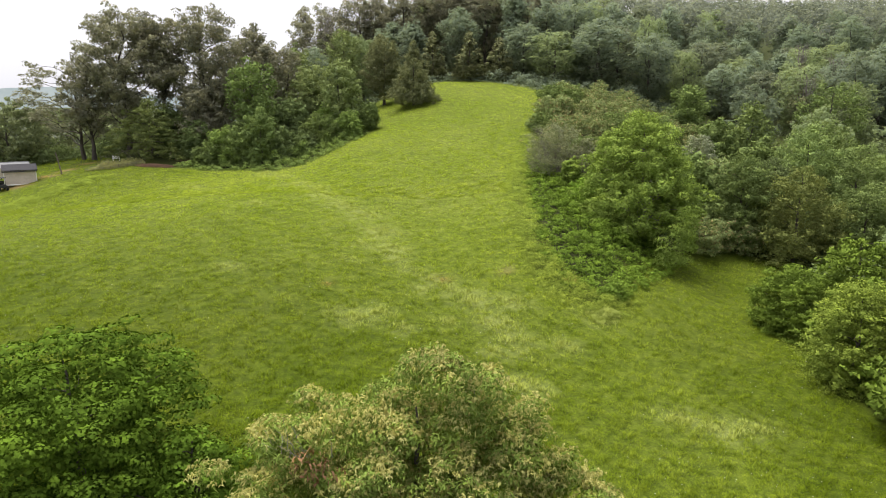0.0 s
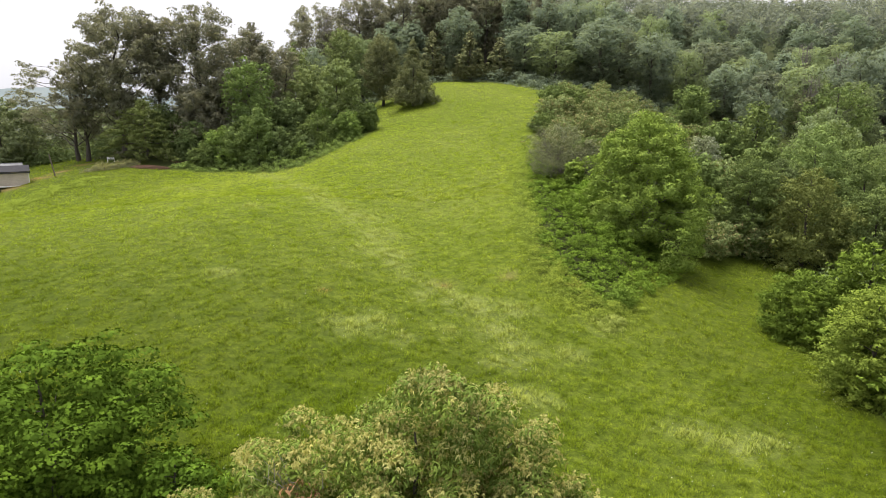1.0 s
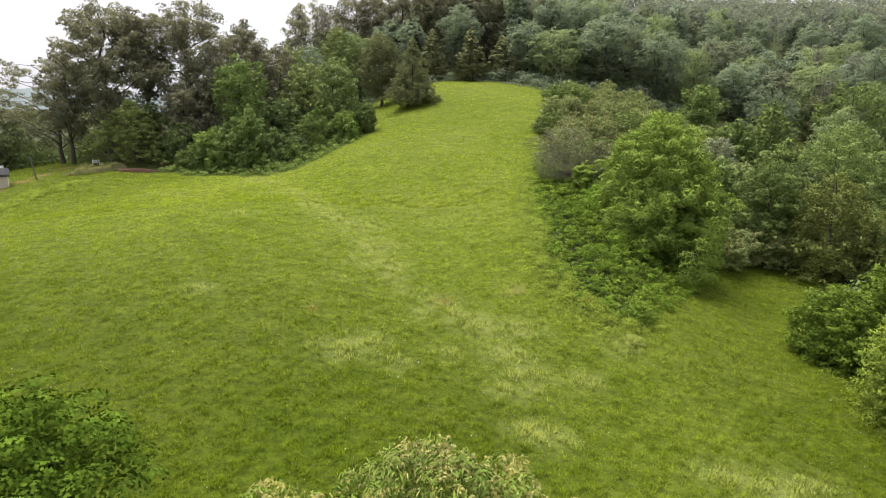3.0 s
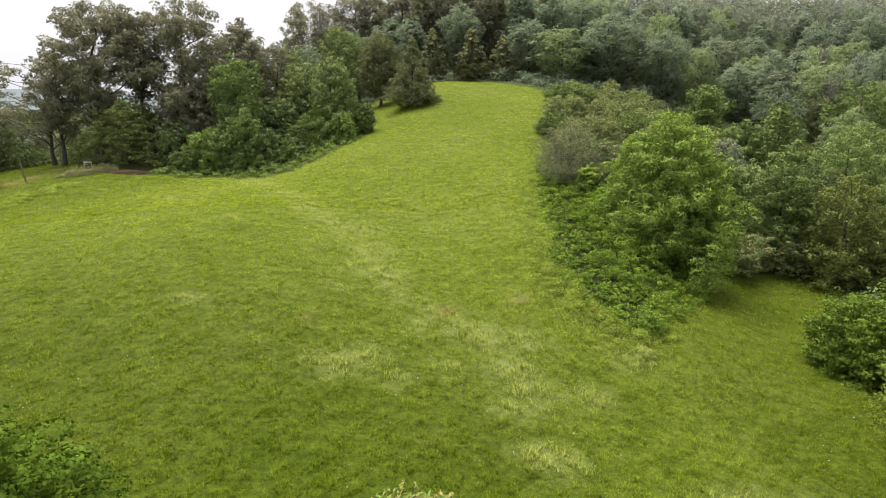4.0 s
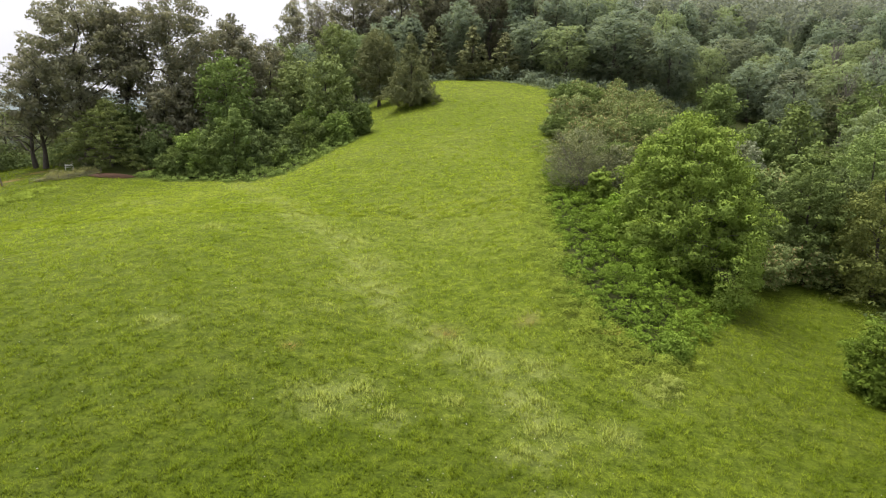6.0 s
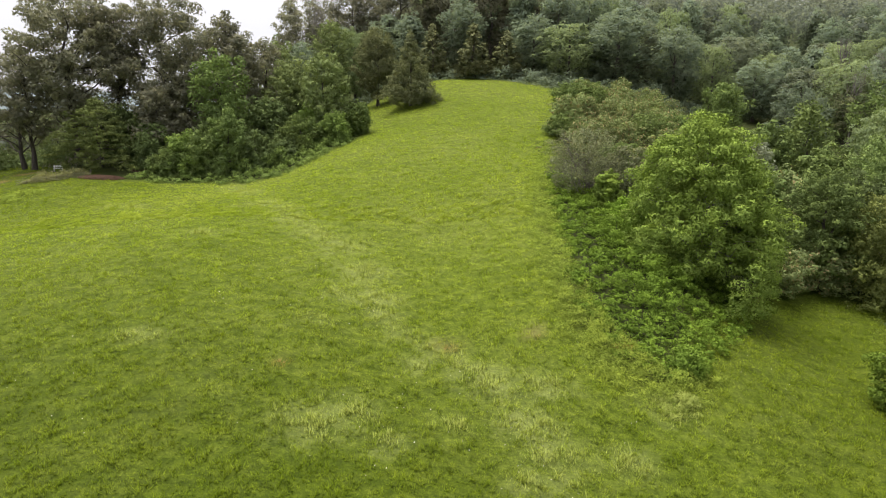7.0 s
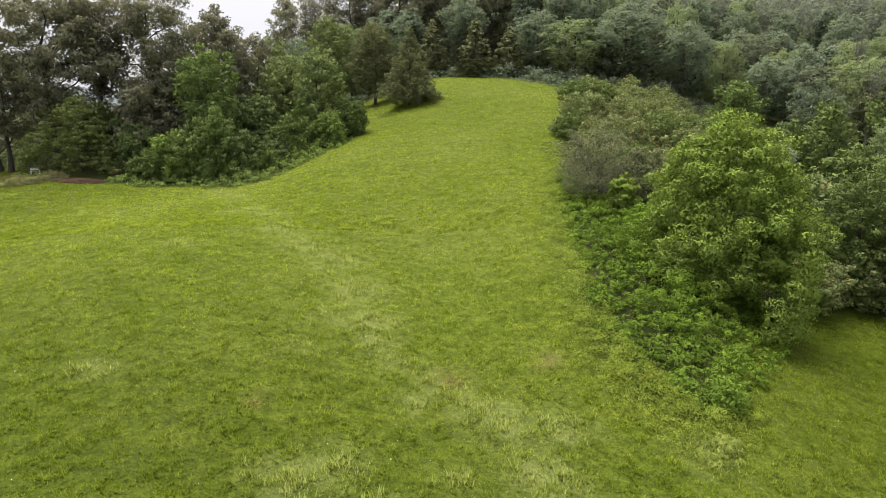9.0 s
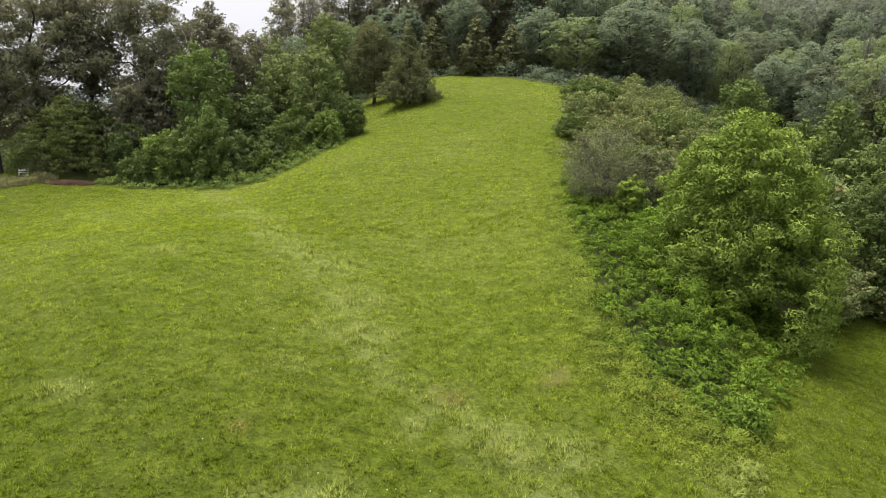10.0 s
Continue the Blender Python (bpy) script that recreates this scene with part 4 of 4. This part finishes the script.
def thickets():
    thicket("bramble_thicket", [(11.4, 63), (11.2, 72), (12.2, 84), (14.4, 96), (20, 92), (27, 84), (28.5, 76), (28, 70.5), (24.2, 65), (19.5, 58.8), (16.4, 56.0), (13.2, 58.3)], 1.0, 2.5, M_BRAMBLE, 300, 0.19, 300, "low tangle of bright green brambles and vines", grow=7, lift=0.25, width=0.45, out=0.7, tufts=12, share=0.38)
    thicket("bramble_thicket", [(16.5, 80), (18, 90), (25, 90), (28, 82), (25, 76), (20, 75)], 1.1, 2.0, M_SHRUB, 200, 0.22, 306, "dark green tangle behind the brambles", grow=2, tufts=10, share=0.38)
    thicket("sumac_thicket", [(15, 104), (19, 118), (23, 134), (26, 152), (40, 160), (55, 150), (60, 130), (48, 118), (42, 105), (30, 92), (24, 90), (20, 96)], 2.4, 2.8, M_SUMAC, 240, 0.28, 301, "sumac thicket with brownish seed heads", grow=5, tufts=14, share=0.32)
    thicket("vine_thicket", [(-43.2, 107.5), (-38, 106.5), (-31, 106), (-25, 103.5), (-21, 107), (-16, 113.5), (-12.5, 118), (-13, 124), (-20, 126), (-28, 118), (-38, 112), (-42.8, 111)], 1.1, 2.6, M_VINE, 170, 0.24, 302, "rank vines and weeds along the meadow's edge", grow=4, lift=0.35, tufts=8, share=0.45, width=0.4)
    thicket("hollow_thicket", [(30, 76), (39, 78.5), (46, 77), (40, 67), (36, 60), (37, 52), (33, 42), (34, 30), (50, 30), (75, 60), (80, 120), (60, 135), (45, 120), (32, 100), (27, 85)], 2.4, 3.6, M_DARKSHRUB, 110, 0.46, 303, "dense dark undergrowth of the wooded hollow", grow=4)
    thicket("wood_edge_thicket", [(-16, 152), (-10, 164), (2, 168), (18, 164.5), (27, 154), (60, 158), (66, 172), (20, 176), (-18, 172)], 1.8, 3.0, M_FOREST, 70, 0.5, 304, "weeds and saplings below the wood's edge", grow=4)
    thicket("lawn_edge_thicket", [(-84, 117), (-74, 118), (-66, 120), (-58, 119), (-57, 127), (-70, 130), (-84, 128)], 1.8, 4.0, M_DARKSHRUB, 90, 0.4, 307, "dark undergrowth behind the lawn", grow=3)
    thicket("oak_underwood", [(-60, 118), (-44, 114), (-30, 119), (-20, 128), (-14, 140), (-18, 160), (-30, 165), (-50, 150), (-58, 130)], 2.4, 4.0, M_OAK, 80, 0.55, 305, "dim undergrowth below the oaks", grow=4)


# ------------------------------------------------------------------ trees in the foreground
def stars(lumps, count, rays, size, rng):
    """Sprays of slender catkins, each a few thin rays from one point."""
    pick = rng.choice(len(lumps), count)
    d = rng.normal(size=(count, 3)) + [0, 0, 1.0]
    d = unit(d)
    p = np.repeat(lumps[pick, :3] + d * lumps[pick, 3:] * 1.02, rays, 0)
    out = unit(np.repeat(d, rays, 0) * 0.5 + rng.normal(0, 0.7, (count * rays, 3)))
    side = unit(np.cross(out, rng.normal(size=out.shape)))
    s = (size * (0.6 + 0.7 * rng.random(len(p))))[:, None]
    v = np.stack([p - side * 0.014, p + side * 0.014, p + out * s * 0.6 + side * 0.022, p + out * s - [0, 0, 0.09]], 1).reshape(-1, 3)
    i = np.arange(len(p))[:, None] * 4
    return v, np.concatenate([i + [0, 1, 2], i + [0, 2, 3]], 1).reshape(-1, 3)


def near_trees():
    rng = np.random.default_rng(400)
    x, y = -0.75, 22.2
    h = 10.0
    ob = thing("chestnut_tree", stand(x, y), "chestnut tree in bloom with pale catkins", "tree")
    # the boughs: side, depth, height below the top, reach and thickness
    boughs_at = [(1.5, 0.2, 1.2, 2.0, 1.1), (2.9, 0.0, 2.8, 1.8, 1.2), (-3.6, 0.2, 2.9, 1.9, 1.0), (-1.2, 0.6, 3.1, 1.8, 1.3), (-4.6, -0.1, 4.2, 2.1, 1.3), (2.5, -0.6, 4.6, 2.2, 1.3), (4.1, 0.2, 4.8, 1.0, 0.9),
              (-1.0, -0.7, 4.5, 2.0, 1.3), (0.2, 2.2, 3.6, 2.4, 1.5), (-2.4, 1.8, 5.4, 2.6, 1.5), (1.5, 0.5, 6.5, 3.4, 1.6), (-2.0, -0.5, 6.8, 3.2, 1.5), (3.7, 0.0, 4.0, 1.6, 1.1), (0.3, -0.8, 3.5, 1.7, 1.2), (-5.4, -0.3, 4.9, 1.8, 1.0), (-3.2, -0.8, 5.6, 2.2, 1.3), (4.8, -0.2, 5.4, 1.8, 1.1), (0.4, -1.0, 5.6, 2.2, 1.3), (1.4, 0.5, 3.0, 2.0, 1.2), (2.2, 0.2, 3.8, 2.0, 1.2)]
    boughs_at = [(1.2 * bx, 1.1 * by, 1.18 * down, 1.18 * reach, 1.15 * thick) for bx, by, down, reach, thick in boughs_at]
    lumps = []
    for bx, by, down, reach, thick in boughs_at:
        for k in range(9):
            d = unit(rng.normal(size=3)) * [reach * 0.75, reach * 0.65, thick * 0.6]
            r = reach * (0.26 + 0.14 * rng.random())
            lumps.append((bx + d[0], by + d[1], h - down + d[2], r, r, r * 0.75))
    lumps = np.array(lumps)
    piece("trunk", timber(h * 0.8, [(np.array([0, 0, 1.6 + 0.15 * k]), np.array([0.6 * bx, 0.6 * by, h - down - 2.6])) for k, (bx, by, down, _, _) in enumerate(boughs_at)], rng, 0.24, limbs=6), M_BARK, ob, smooth=True)
    piece("crown", leaves(lumps, 84000, 0.2, rng, width=0.28, hang=0.6, tufts=20, share=0.42, whole_soft=0.2, lift=0.0), M_CHESTNUT, ob)
    piece("blossom", stars(tufted(lumps, 26, rng, 0.4, 0.9), 15000, 5, 0.135, rng), M_CATKIN, ob, "pale cream-yellow flower catkins")
    for c in lumps[rng.permutation(len(lumps))[:14]]:
        piece("dead_twig", limb(c[:3], c[:3] + rng.normal(0, 0.3, 3) + [0, 0, 0.45], 0.015, 0.004, rng, 5, 0.08, 0.0, 4), M_PALEBARK, ob, "bare grey twig")
    dead = np.array([(-3.6, -2.2, 6.1, 0.7, 0.5, 0.6), (-2.9, -2.3, 5.8, 0.6, 0.4, 0.55)])
    piece("withered_leaves", leaves(dead, 110, 0.2, rng, width=0.3, hang=1.2), M_DEADLEAF, ob, "reddish-brown withered leaves")
    for k in range(9):
        a = np.array([-3.7 + rng.normal(0, 0.35), -1.9, 6.3])
        piece("dead_twig", limb(a, a + [rng.normal(-0.4, 0.6), rng.normal(-0.3, 0.3), 0.8 + 0.7 * rng.random()], 0.014, 0.004, rng, 6, 0.08, 0.0, 4), M_PALEBARK, ob, "bare grey twig")
    for k, (x, y, h, w) in enumerate([(-15.8, 26.0, 8.1, 11.0), (-20, 21.5, 7.4, 9), (-10.6, 25.6, 3.8, 5.4)]):
        rng = np.random.default_rng(410 + k)
        tree("maple_tree", stand(x, y), h, w, rng, M_MAPLE, (42000, 9000, 6000)[k], 0.18, "deep green maple with layered leafy sprays", low=0.02, shape="spread", n=(74, 34, 30)[k], group="maples in the foreground", r=0.2, limbs=8, tuft=1.0, flat=0.3, top=0.7, rise=0.45, droop=0.1, lobes=0.25, fine=True, lobed=True, width=0.95)


def grass(name, count, tall, wide, seed, label, near, far, straw_only=False, power=1.0):
    """Tufts of bent blades over the meadow."""
    rng = np.random.default_rng(seed)
    tries = count * (20 if straw_only else 3)
    y = near + (far - near) * rng.random(tries) ** power
    x = (rng.random(tries) * 2 - 1) * np.maximum(0.72 * y + 6, 23)
    keep = inside(MEADOW, x, y)
    c = cover(x, y)
    if straw_only:
        keep &= rng.random(len(x)) < (c[:, 1] * 1.8) ** 2
    x, y, c = x[keep][:count], y[keep][:count], c[keep][:count]
    n = len(x)
    root = np.stack([x, y, land(x, y) - 0.03], 1)
    low_lean = 0.15 if straw_only else 0.4
    tuss = 0.75 + 0.55 * np.clip(np.sin(x * 2.3 + 1.7 * np.sin(y * 1.1)) * np.sin(y * 1.9 + 1.3 * np.sin(x * 0.9)) + 0.4 * np.sin(x * 5.1 - y * 4.3), -0.8, 1.2)
    verts = []
    for k in range(3):
        a = rng.random(n) * 2 * np.pi
        lean = np.stack([np.cos(a), np.sin(a), np.zeros(n)], 1)
        side = np.stack([-np.sin(a), np.cos(a), np.zeros(n)], 1)
        h = (tall * (0.5 + rng.random(n)) * tuss)[:, None]
        w = (wide * (0.6 + 0.8 * rng.random(n)))[:, None]
        o = root + lean * w * 0.4
        verts.append(np.stack([o - side * w, o + side * w, o + lean * h * (low_lean + 0.8 * rng.random((n, 1))) + [0, 0, 1] * h * 0.9], 1))
    v = np.stack(verts, 1).reshape(-1, 3, 3)
    face = np.cross(v[:, 1] - v[:, 0], v[:, 2] - v[:, 0])
    down = face[:, 2] < 0
    v[down] = v[down][:, ::-1]
    v = v.reshape(-1, 3)
    normals = np.repeat(unit(rng.normal(0, 0.3, (len(v) // 3, 3)) + [0, -0.2, 1.0]), 3, 0)
    ob = piece(name, (v, np.arange(len(v)).reshape(-1, 3), normals), M_SEEDING if straw_only else M_GRASS)
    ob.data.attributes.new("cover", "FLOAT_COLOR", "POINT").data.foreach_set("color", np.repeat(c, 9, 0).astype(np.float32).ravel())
    return tagged(ob, label, "grass", kind="stuff")


def meadow_grass():
    grass("meadow_grass", 190000, 0.2, 0.024, 500, "short mown green meadow grass", 26, 84, power=1.25)
    grass("meadow_grass", 70000, 0.2, 0.034, 503, "short mown grass of the upper meadow", 80, 170, power=1.3)
    grass("meadow_grass", 20000, 0.18, 0.034, 502, "short meadow grass round the foreground trees", -8, 26.5)
    grass("tall_grass", 20000, 0.36, 0.02, 501, "tall pale seeding grass along the damp draw", 30, 105, True)


# ------------------------------------------------------------------ the yard beyond the meadow
def block(size, at=(0, 0, 0), bevel=0.02, turn=None):
    """A box with broken edges, standing on at."""
    bm = bmesh.new()
    bmesh.ops.create_cube(bm, size=1.0)
    bmesh.ops.scale(bm, vec=size, verts=bm.verts)
    if bevel:
        bmesh.ops.bevel(bm, geom=bm.edges[:], offset=bevel, segments=1, affect="EDGES")
    bmesh.ops.translate(bm, vec=(0, 0, size[2] / 2), verts=bm.verts)
    if turn is not None:
        bmesh.ops.transform(bm, matrix=turn, verts=bm.verts)
    bmesh.ops.translate(bm, vec=at, verts=bm.verts)
    return bm


def part(name, bm, mat, parent, label=""):
    me = bpy.data.meshes.new(name)
    bm.to_mesh(me)
    bm.free()
    me.materials.append(mat)
    ob = new(name, me)
    ob.parent = parent
    return tagged(ob, label)


def shed():
    z = ground_z(-64, 101) - 0.2
    ob = thing("garden_shed", pose(-65.1, 101.2, z, 0, 0, 33), "low beige-sided shed with a dark shingle roof", "shed")
    wide, deep, high = 4.2, 3.0, 2.2
    for k in range(9):
        part("siding_board", block((wide, 0.05, 0.245), (0, -deep / 2 - 0.004 * (k % 2), k * 0.25), 0.012), M_SIDING, ob)
    for side in (-1, 1):
        part("side_wall", block((0.08, deep - 0.06, high), (side * (wide / 2 - 0.04), 0.03, 0), 0.01), M_SIDING, ob)
        part("corner_trim", block((0.1, 0.1, high), (side * (wide / 2 + 0.01), -deep / 2 - 0.02, 0), 0.01), M_WHITE, ob)
    part("back_wall", block((wide - 0.2, 0.08, high + 0.6), (0, deep / 2, 0), 0.01), M_SIDING, ob)
    tilt = pose(0, 0, 0, 11, 0, 0)
    part("roof", block((wide + 0.5, deep + 0.7, 0.1), (0, 0, high + 0.32), 0.02, tilt), M_SHINGLE, ob, "dark shingle roof")
    part("fascia", block((wide + 0.5, 0.05, 0.16), (0, -deep / 2 - 0.38, high - 0.22), 0.01), M_SHINGLE, ob)
    part("sill_board", block((wide + 1.6, 0.3, 0.16), (-0.4, -deep / 2 - 0.35, -0.05), 0.02), M_WHITE, ob, "white board along the foot")


def barn():
    z = ground_z(-74, 108) - 0.3
    ob = thing("outbuilding", pose(-74, 110, z, 0, 0, 33), "outbuilding with a pale grey sheet roof", "outbuilding")
    for side in (-1, 1):
        part("side_wall", block((8.0, 0.12, 2.3), (0, side * 2.9, 0), 0.01), M_SIDING, ob)
        part("end_wall", block((0.12, 5.6, 2.3), (side * 3.9, 0, 0), 0.01), M_TIMBER, ob)
        part("roof_sheet", block((8.6, 3.3, 0.06), (0, side * 1.52, 2.6), 0.01, pose(0, 0, 0, -side * 14, 0, 0)), M_METALROOF, ob)
    part("ridge_cap", block((8.7, 0.3, 0.06), (0, 0, 3.03), 0.01), M_METALROOF, ob)


def tractor():
    z = ground_z(-65.5, 97.2)
    ob = thing("garden_tractor", pose(-65.6, 97.2, z, 0, 0, 50), "dark parked garden tractor beside the shed", "tractor")
    part("body", block((0.8, 1.9, 0.5), (0, 0, 0.5), 0.06), M_DARKPAINT, ob)
    part("hood", block((0.6, 0.8, 0.45), (0, 0.55, 0.95), 0.08), M_DARKPAINT, ob)
    part("seat", block((0.5, 0.45, 0.12), (0, -0.4, 1.05), 0.04), M_RUBBER, ob)
    part("backrest", block((0.5, 0.1, 0.5), (0, -0.65, 1.1), 0.04), M_RUBBER, ob)
    for x in (-0.42, 0.42):
        for y in (-0.7, 0.7):
            part("roof_post", block((0.06, 0.06, 1.05), (x * 0.9, y, 0.95), 0.01), M_DARKPAINT, ob)
            bm = bmesh.new()
            r = 0.42 if y < 0 else 0.34
            bmesh.ops.create_cone(bm, cap_ends=True, segments=20, radius1=r, radius2=r, depth=0.26)
            bmesh.ops.bevel(bm, geom=[e for e in bm.edges if len(e.link_faces) == 2 and e.calc_face_angle(0) > 1], offset=0.05, segments=2, affect="EDGES")
            bmesh.ops.transform(bm, matrix=pose(x * 1.25, y, r, 0, 90, 0), verts=bm.verts)
            wheel = part("wheel", bm, M_RUBBER, ob)
            rim = bmesh.new()
            bmesh.ops.create_cone(rim, cap_ends=True, segments=16, radius1=0.55 * r, radius2=0.5 * r, depth=0.3)
            bmesh.ops.transform(rim, matrix=pose(x * 1.25, y, r, 0, 90, 0), verts=rim.verts)
            part("rim", rim, M_WIRE, wheel, "dull grey steel rim")
    part("canopy", block((1.0, 1.7, 0.07), (0, 0, 2.0), 0.03), M_DARKPAINT, ob)


def pole():
    x, y = -60.1, 104.0
    ob = thing("utility_post", pose(x, y, ground_z(x, y) - 0.3, 0, -10, 0), "leaning dark wooden post on the lawn", "post")
    piece("shaft", tube([(0, 0, 0), (0, 0, 1.8), (0.02, 0, 3.85)], [0.11, 0.1, 0.085], 10), M_TIMBER, ob, smooth=True)
    part("cap", block((0.19, 0.19, 0.05), (0.02, 0, 3.85), 0.01), M_TIMBER, ob)


def garden():
    """The small fenced plot with its plants, the bench and the mulch behind it."""
    corners = [(-56.2, 103.8), (-51.5, 105.2), (-48.2, 107.6), (-49.0, 109.5), (-55.5, 107.5)]
    ob = thing("garden_fence", stand(-52, 105), "low wire fence on thin posts round a garden plot", "fence")
    inv = ob.matrix_basis.inverted()
    loop = corners + corners[:1]
    for (x0, y0), (x1, y1) in zip(loop, loop[1:]):
        n = max(2, round(math.hypot(x1 - x0, y1 - y0) / 1.2))
        pts = [(x0 + (x1 - x0) * k / n, y0 + (y1 - y0) * k / n) for k in range(n + 1)]
        for x, y in pts[:-1]:
            part("fence_post", block((0.045, 0.045, 0.85), inv @ Vector((x, y, ground_z(x, y) - 0.1)), 0.01), M_TIMBER, ob)
        for h in (0.15, 0.4, 0.65):
            line = [tuple(inv @ Vector((x, y, ground_z(x, y) + h))) for x, y in pts]
            piece("wire", tube(line, [0.008] * len(line), 4), M_WIRE, ob)
    thicket("garden_plants", corners, 0.5, 1.3, M_GARDEN, 90, 0.16, 310, "olive and brownish garden plants inside the wire fence", "plants", grow=0.8)
    b = thing("garden_bench", stand(-55.0, 111.8, 20), "white-painted garden bench under the trees", "bench")
    part("seat", block((1.2, 0.45, 0.06), (0, 0, 0.42), 0.015), M_WHITE, b)
    part("backrest", block((1.2, 0.05, 0.3), (0, 0.25, 0.6), 0.015, None), M_WHITE, b)
    for x in (-0.5, 0.5):
        part("leg", block((0.08, 0.42, 0.42), (x, 0, 0), 0.01), M_WHITE, b)
        part("back_post", block((0.07, 0.07, 1.0), (x, 0.25, 0.0), 0.01), M_WHITE, b)
    for k, (cx, cy, rx, ry) in enumerate([(-46.4, 107.0, 3.2, 1.4), (-43.5, 113.2, 1.8, 1.2)]):
        rng = np.random.default_rng(320 + k)
        a, r = rng.random(1500) * 2 * np.pi, np.sqrt(rng.random(1500))
        x, y = cx + rx * r * np.cos(a), cy + ry * r * np.sin(a)
        chips = np.stack([x, y, land(x, y) + 0.06 + 0.16 * (1 - r), np.full(1500, 0.14), np.full(1500, 0.14), np.full(1500, 0.07)], 1)
        tagged(piece("mulch_bed", leaves(chips, 6000, 0.14, rng, core=0), M_MULCH), "bed of reddish-brown wood mulch", "mulch", kind="stuff")


def weeds():
    thicket("tall_weeds", [(-59, 82), (-58.8, 90), (-56.5, 97), (-52, 101), (-49.5, 100.5), (-52.8, 95), (-54.5, 89), (-55.5, 82)], 0.8, 0.9, M_WEED, 140, 0.2, 330, "tall pale weeds at the edge of the lawn", "weeds", grow=1.2, lift=0.8, width=0.3)
    thicket("tall_weeds", [(8.8, 66), (9.3, 60), (11, 55), (14.5, 52.6), (18, 55), (20, 57.8), (16.4, 57.4), (14.2, 60.2), (12.6, 66)], 0.6, 1.1, M_WEED, 150, 0.16, 331, "yellowing weeds in front of the brambles", "weeds", grow=1.5, lift=0.4, width=0.25)
    thicket("tall_weeds", [(8.9, 66), (8.8, 74), (9.8, 85), (12.1, 96), (16, 110), (18, 109), (15, 96), (13.2, 84), (12.3, 73), (12.6, 66)], 0.7, 1.0, M_WEED, 120, 0.16, 332, "weedy fringe between turf and brambles", "weeds", grow=1.2, lift=0.5, width=0.25)
    thicket("tall_weeds", [(29, 44), (30.5, 50), (33, 57), (33, 61), (38, 68), (43, 76), (45, 75), (40, 66), (35.5, 60), (35.5, 55), (32, 44)], 1.0, 0.8, M_WEED, 80, 0.2, 333, "rank grass below the bushes", "weeds", grow=1.5, lift=0.4, width=0.22)


def withered():
    thicket("withered_weeds", [(12.6, 59.0), (13.6, 58.6), (14.2, 59.6), (13.4, 60.4)], 0.4, 0.9, M_WITHERED, 90, 0.14, 334, "orange-brown withered weeds among the brambles", "weeds", grow=0.8, lift=0.4, width=0.3)
    thicket("withered_weeds", [(14.2, 52.6), (16.2, 53.2), (17.2, 55.0), (15.8, 55.4), (14.0, 54.0)], 0.4, 0.9, M_SEEDING, 80, 0.22, 335, "straw-yellow grass before the brambles", "weeds", grow=0.8, lift=0.4, width=0.16, hang=0.6)


def flowers():
    rng = np.random.default_rng(340)
    y = 25 + 60 * rng.random(2600) ** 1.3
    x = (rng.random(2600) * 2 - 1) * (0.7 * y + 5)
    ok = inside(MEADOW, x, y) & (np.sin(x * 0.21 + 1) * np.sin(y * 0.17) + 0.5 * rng.normal(size=2600) > 0.25)
    x, y = x[ok], y[ok]
    n = len(x)
    heads = np.stack([x, y, land(x, y) + 0.16, np.full(n, 0.025), np.full(n, 0.025), np.full(n, 0.02)], 1)
    tagged(piece("clover_flowers", leaves(heads, 3 * n, 0.042, rng, core=0, width=1.0), M_WHITE), "scattered white clover heads in the grass", "flowers", kind="stuff")


oaks()
left_shrubs()
cedars()
woods()
right_trees()
bare_trees()
sumacs()
thickets()
near_trees()
meadow_grass()
shed()
barn()
tractor()
pole()
garden()
weeds()
withered()
flowers()
